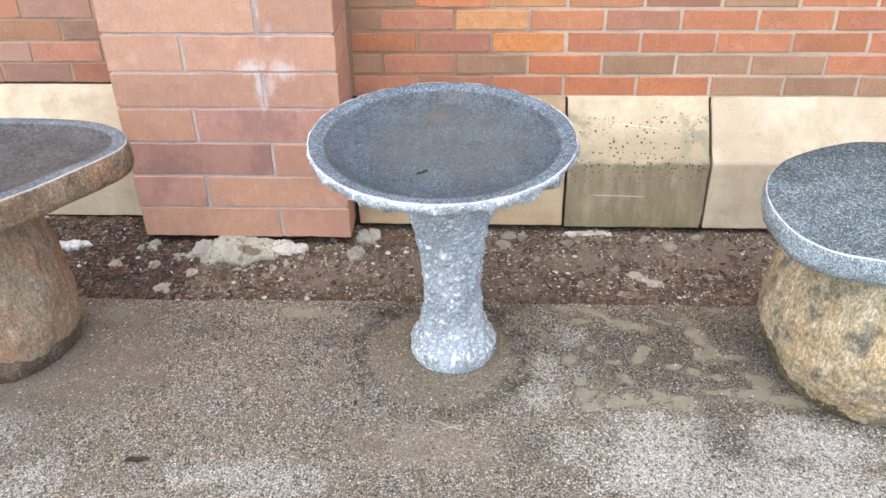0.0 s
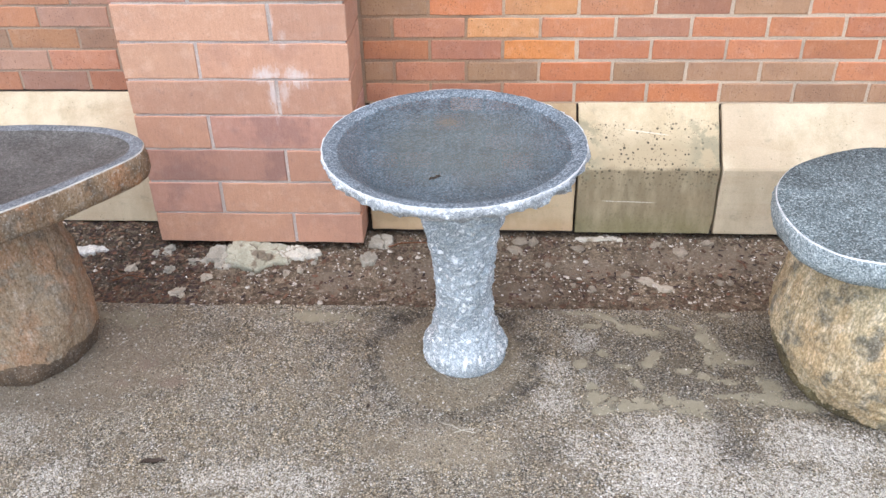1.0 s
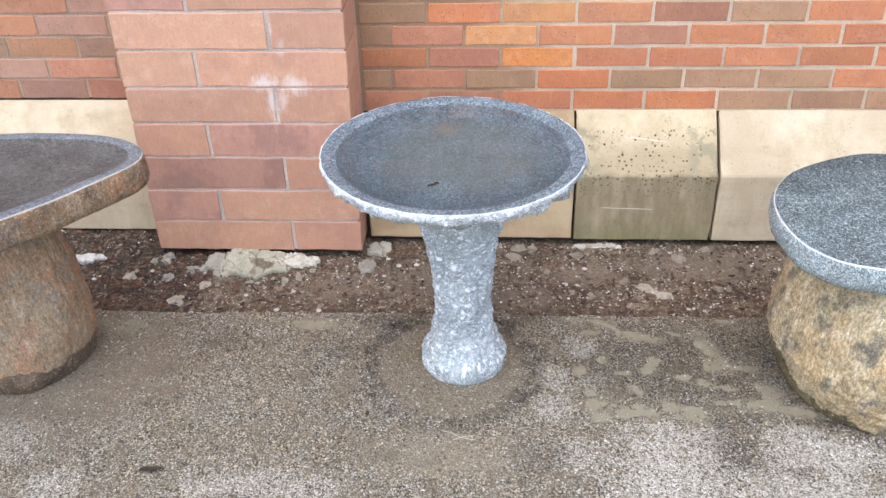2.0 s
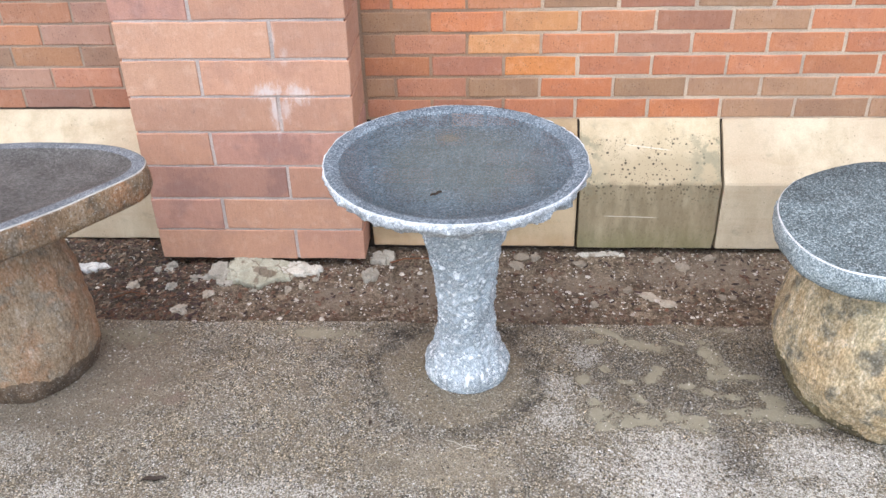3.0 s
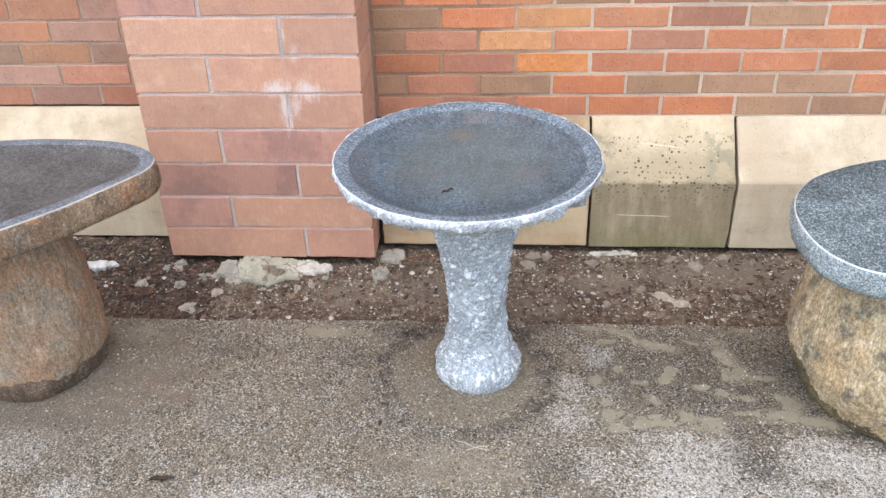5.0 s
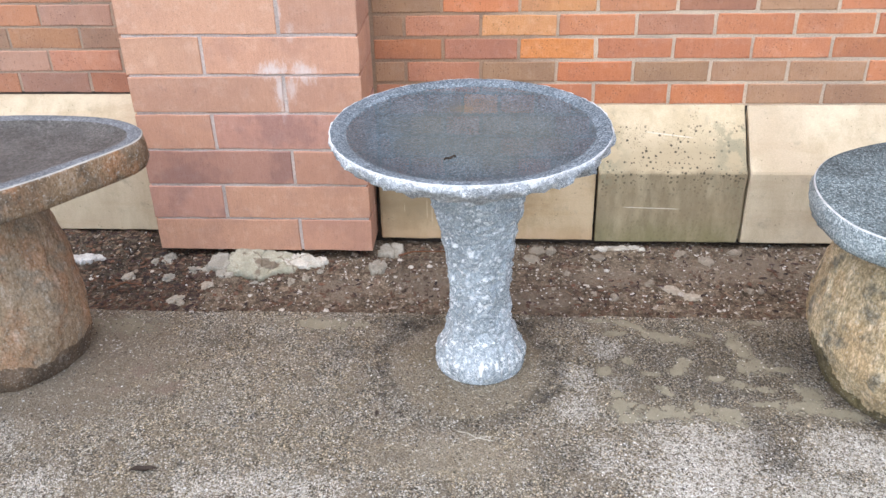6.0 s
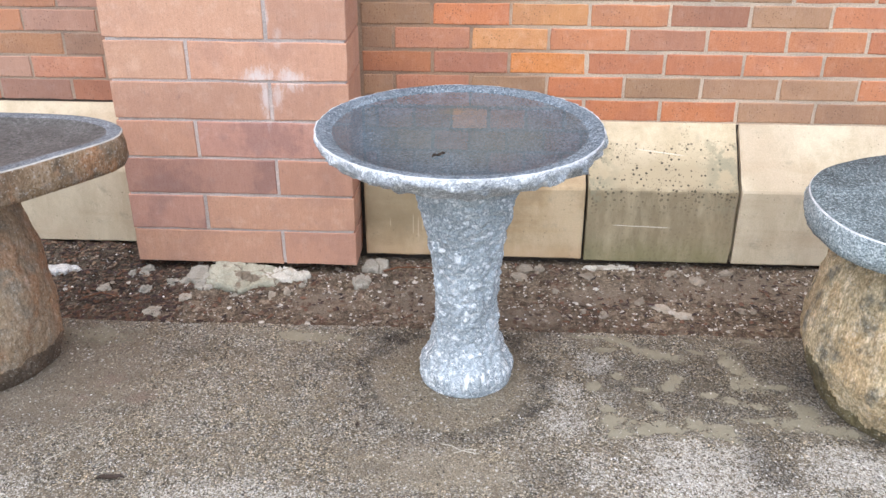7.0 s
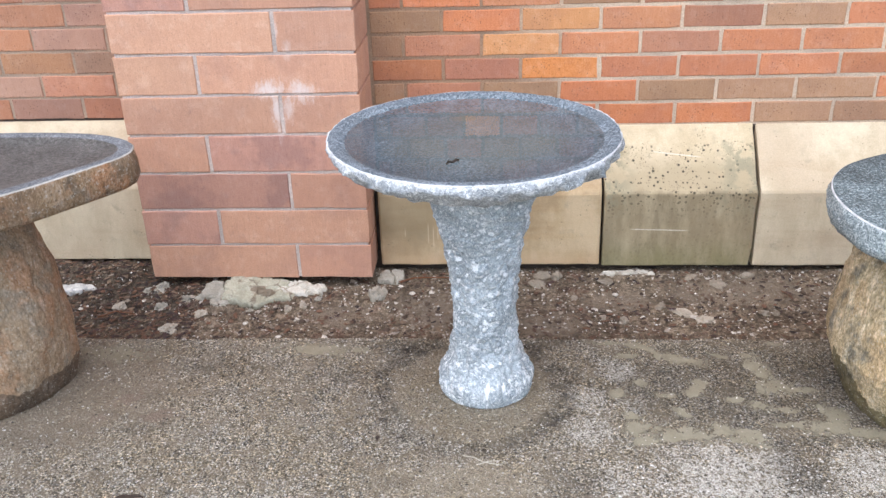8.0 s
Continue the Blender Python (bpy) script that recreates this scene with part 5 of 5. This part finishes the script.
dead_leaf(-0.030, 1.478, 0.5785, 0.028, 0.007, 38, "curled dark dead leaf floating in the basin", 0.002)
dead_leaf(-0.640, 1.258, 0.001, 0.054, 0.013, 6, "shrivelled dark dead leaf on the asphalt")
dead_leaf(-0.195, 1.44, 0.002, 0.014, 0.009, 80, "small brown dead leaf on the asphalt")

# ---- grit, gravel and litter ----
rng = np.random.default_rng(5)
spots = []
for _ in range(42000):
    x, y = rng.uniform(-1.25, 1.25), rng.uniform(0.95, EDGE - 0.01)
    s = 0.0022 + 0.0048 * rng.random() ** 3
    silted = 0.28 < x < 0.82 and 1.43 < y < 1.80 and rng.random() < 0.75
    if not silted and noise.noise((x * 4, y * 4, 3)) < rng.uniform(-0.8, 0.6):
        spots.append((x, y, asphalt_height(x, y) + s * 0.02, s))
tagged(new("asphalt_grit", pebble_cloud("asphalt_grit", spots, GRIT, seed=2)), "loose pale and dark grit on the asphalt", "grit", kind="stuff")
spots = []
for cx, cy, rx, ry, many in ((0.45, 1.27, 0.16, 0.11, 2600), (0.82, 1.35, 0.15, 0.07, 1900), (0.78, 1.18, 0.22, 0.07, 1700), (0.30, 1.70, 0.05, 0.045, 120), (0.27, 1.54, 0.04, 0.05, 90),
                             (-0.84, 1.20, 0.06, 0.05, 200), (-0.40, 1.20, 0.14, 0.06, 450), (-1.0, 1.34, 0.07, 0.06, 150)):
    for _ in range(many):
        x, y = rng.normal(cx, rx * 0.62), rng.normal(cy, ry * 0.62)
        if y < EDGE - 0.02 and math.hypot(x - 0.02, y - 1.65) > 0.11 and noise.noise((x * 14, y * 14, 9)) > rng.uniform(-0.7, 0.5):
            s = 0.0017 + 0.0044 * rng.random() ** 3
            spots.append((x, y, asphalt_height(x, y) + s * 0.02, s))
for _ in range(4200):
    x, y = rng.uniform(-1.1, 1.1), rng.uniform(1.0, EDGE - 0.01)
    s = 0.0020 + 0.0032 * rng.random() ** 2
    if noise.noise((x * 5, y * 5, 8)) > rng.uniform(-0.7, 0.7):
        spots.append((x, y, asphalt_height(x, y) + s * 0.12, s))
tagged(new("pale_grit", pebble_cloud("pale_grit", spots, PALE_GRIT, seed=6)), "bleached white grit crumbling out of the asphalt", "grit", kind="stuff")
spots = []
for _ in range(19000):
    x, y = rng.uniform(-1.35, 1.35), 1.80 + 0.40 * rng.random()
    if noise.noise((x * 5, y * 5, 8)) < rng.uniform(-0.9, 0.45):
        s = 0.0030 + 0.016 * rng.random() ** 5
        spots.append((x, y, soil_height(x, y) + s * 0.12, s))
tagged(new("gravel", pebble_cloud("gravel", spots, GRAVEL, seed=3)), "mixed small gravel strewn on the soil", "gravel", kind="stuff")
spots = []
for _ in range(2600):
    x = rng.uniform(-1.35, 1.35) if rng.random() < 0.35 else rng.uniform(-1.3, -0.72)
    y = rng.uniform(1.83, 2.19)
    spots.append((x, y, soil_height(x, y) + 0.003, rng.uniform(0.004, 0.011)))
tagged(new("leaf_litter", pebble_cloud("leaf_litter", spots, LITTER, flat=0.22, seed=4, stretch=2.2)), "crumbled brown leaf litter and bark on the soil", "leaf litter", kind="stuff")
spots = []
for _ in range(420):
    x, y = rng.uniform(-1.3, 1.3), 1.83 + 0.36 * rng.random()
    s = 0.003 + 0.006 * rng.random() ** 2
    spots.append((x, y, soil_height(x, y) + s * 0.2, s))
tagged(new("quartz_grit", pebble_cloud("quartz_grit", spots, PALE_GRIT, seed=9)), "white quartz grit scattered on the soil", "grit", kind="stuff")

# ---- bricks ----
SHAPES = {}


def brick_mesh(w, d, h, mat, seed):
    key = (round(w, 4), round(d, 3), round(h, 4), mat.name, seed)
    if key not in SHAPES:
        SHAPES[key] = box_mesh("brick", w, d, h, mat, 0.0016, 0.0011, hash_of(key))
    return SHAPES[key]


def hash_of(key):
    return sum(ord(c) * (i + 1) for i, c in enumerate(str(key)))


def lay(me, x, y, z, parent, rng):
    ob = new("brick", me)
    ob.location = (x, y + rng.uniform(-0.0012, 0.0012), z)
    ob.rotation_euler = (rng.uniform(-0.004, 0.004), rng.uniform(-0.003, 0.003), rng.uniform(-0.004, 0.004))
    ob.parent = parent
    return ob


def wall_bricks(x_from, x_to, first, z_base, tones, joint, rng, far):
    """Running bond from x_from to x_to; the joints of even courses lie at first + k * MODULE, those of the headers half a step on."""
    row, z = 0, z_base
    while z + COURSE < WALL_TOP:
        step = MODULE if row < 6 else MODULE / 2  # headers from the seventh course up
        start = first + (0 if row % 2 == (row >= 6) else -step / 2)
        k = math.floor((x_from - start) / step)
        course = []
        while start + k * step < x_to - 0.02:
            a = max(x_from + joint / 2, start + k * step + joint / 2)
            b = min(x_to - joint / 2, start + (k + 1) * step - joint / 2)
            if b - a > 0.02:
                course.append((a, b))
            k += 1
        if x_from < -1:
            course.reverse()
        for i, (a, b) in enumerate(course):
            x = (a + b) / 2
            tone = tones[row][i] if row < 7 and i < len(tones[row]) else rng.choice(("oxrrrppddbbtr" if row < 7 else "bbbdddpbdbr") if x > -0.6 else "RDXBPRT")
            if abs(x) < 1.3 and z < 1.0:
                lay(brick_mesh(b - a, 0.09, COURSE - joint, BRICK[tone], rng.randrange(3)), x, WALL_Y, z + COURSE / 2, wall, rng)
            else:
                far.append((a, b, z, tone))
        row += 1
        z += COURSE


def far_bricks(far):
    verts, faces, idx = [], [], []
    keys = list(BRICK)
    for a, b, z, tone in far:
        add_box(verts, faces, a, b, WALL_Y, WALL_Y + 0.02, z + JOINT / 2, z + COURSE - JOINT / 2)
        idx += [keys.index(tone)] * 6
    me = mesh_of("upper_bricks", verts, faces, [BRICK[k] for k in keys], idx, False)
    tagged(part("upper_bricks", me, wall), kind="stuff")


rng = random.Random(11)
far = []
wall_bricks(PIER_R + 0.002, 6.0, 0.108, 0.372, TONES_EAST, JOINT, rng, far)
wall_bricks(-6.0, PIER_L - 0.002, -1.091, 0.4065, TONES_WEST, 0.0062, rng, far)
far_bricks(far)

PIER_TONES = ["cc", "mc", "mc", "cm", "sc", "sc", "ss", "mc"]
z, row = 0.0268, 0
while z + 0.0915 < WALL_TOP:
    h = 0.0945
    cut = -0.4840 if row % 2 == 0 else -0.6830
    tones = PIER_TONES[row] if row < len(PIER_TONES) else rng.choice(("cc", "sc", "cm", "ms"))
    for a, b, tone in ((PIER_L, cut - 0.0048, tones[0]), (cut + 0.0048, PIER_R, tones[1])):
        lay(brick_mesh(b - a, 0.205, h, PIER[tone], rng.randrange(3)), (a + b) / 2, PIER_Y, z + h / 2, pier, rng)
    z += 0.1016 if row else 0.1008
    row += 1
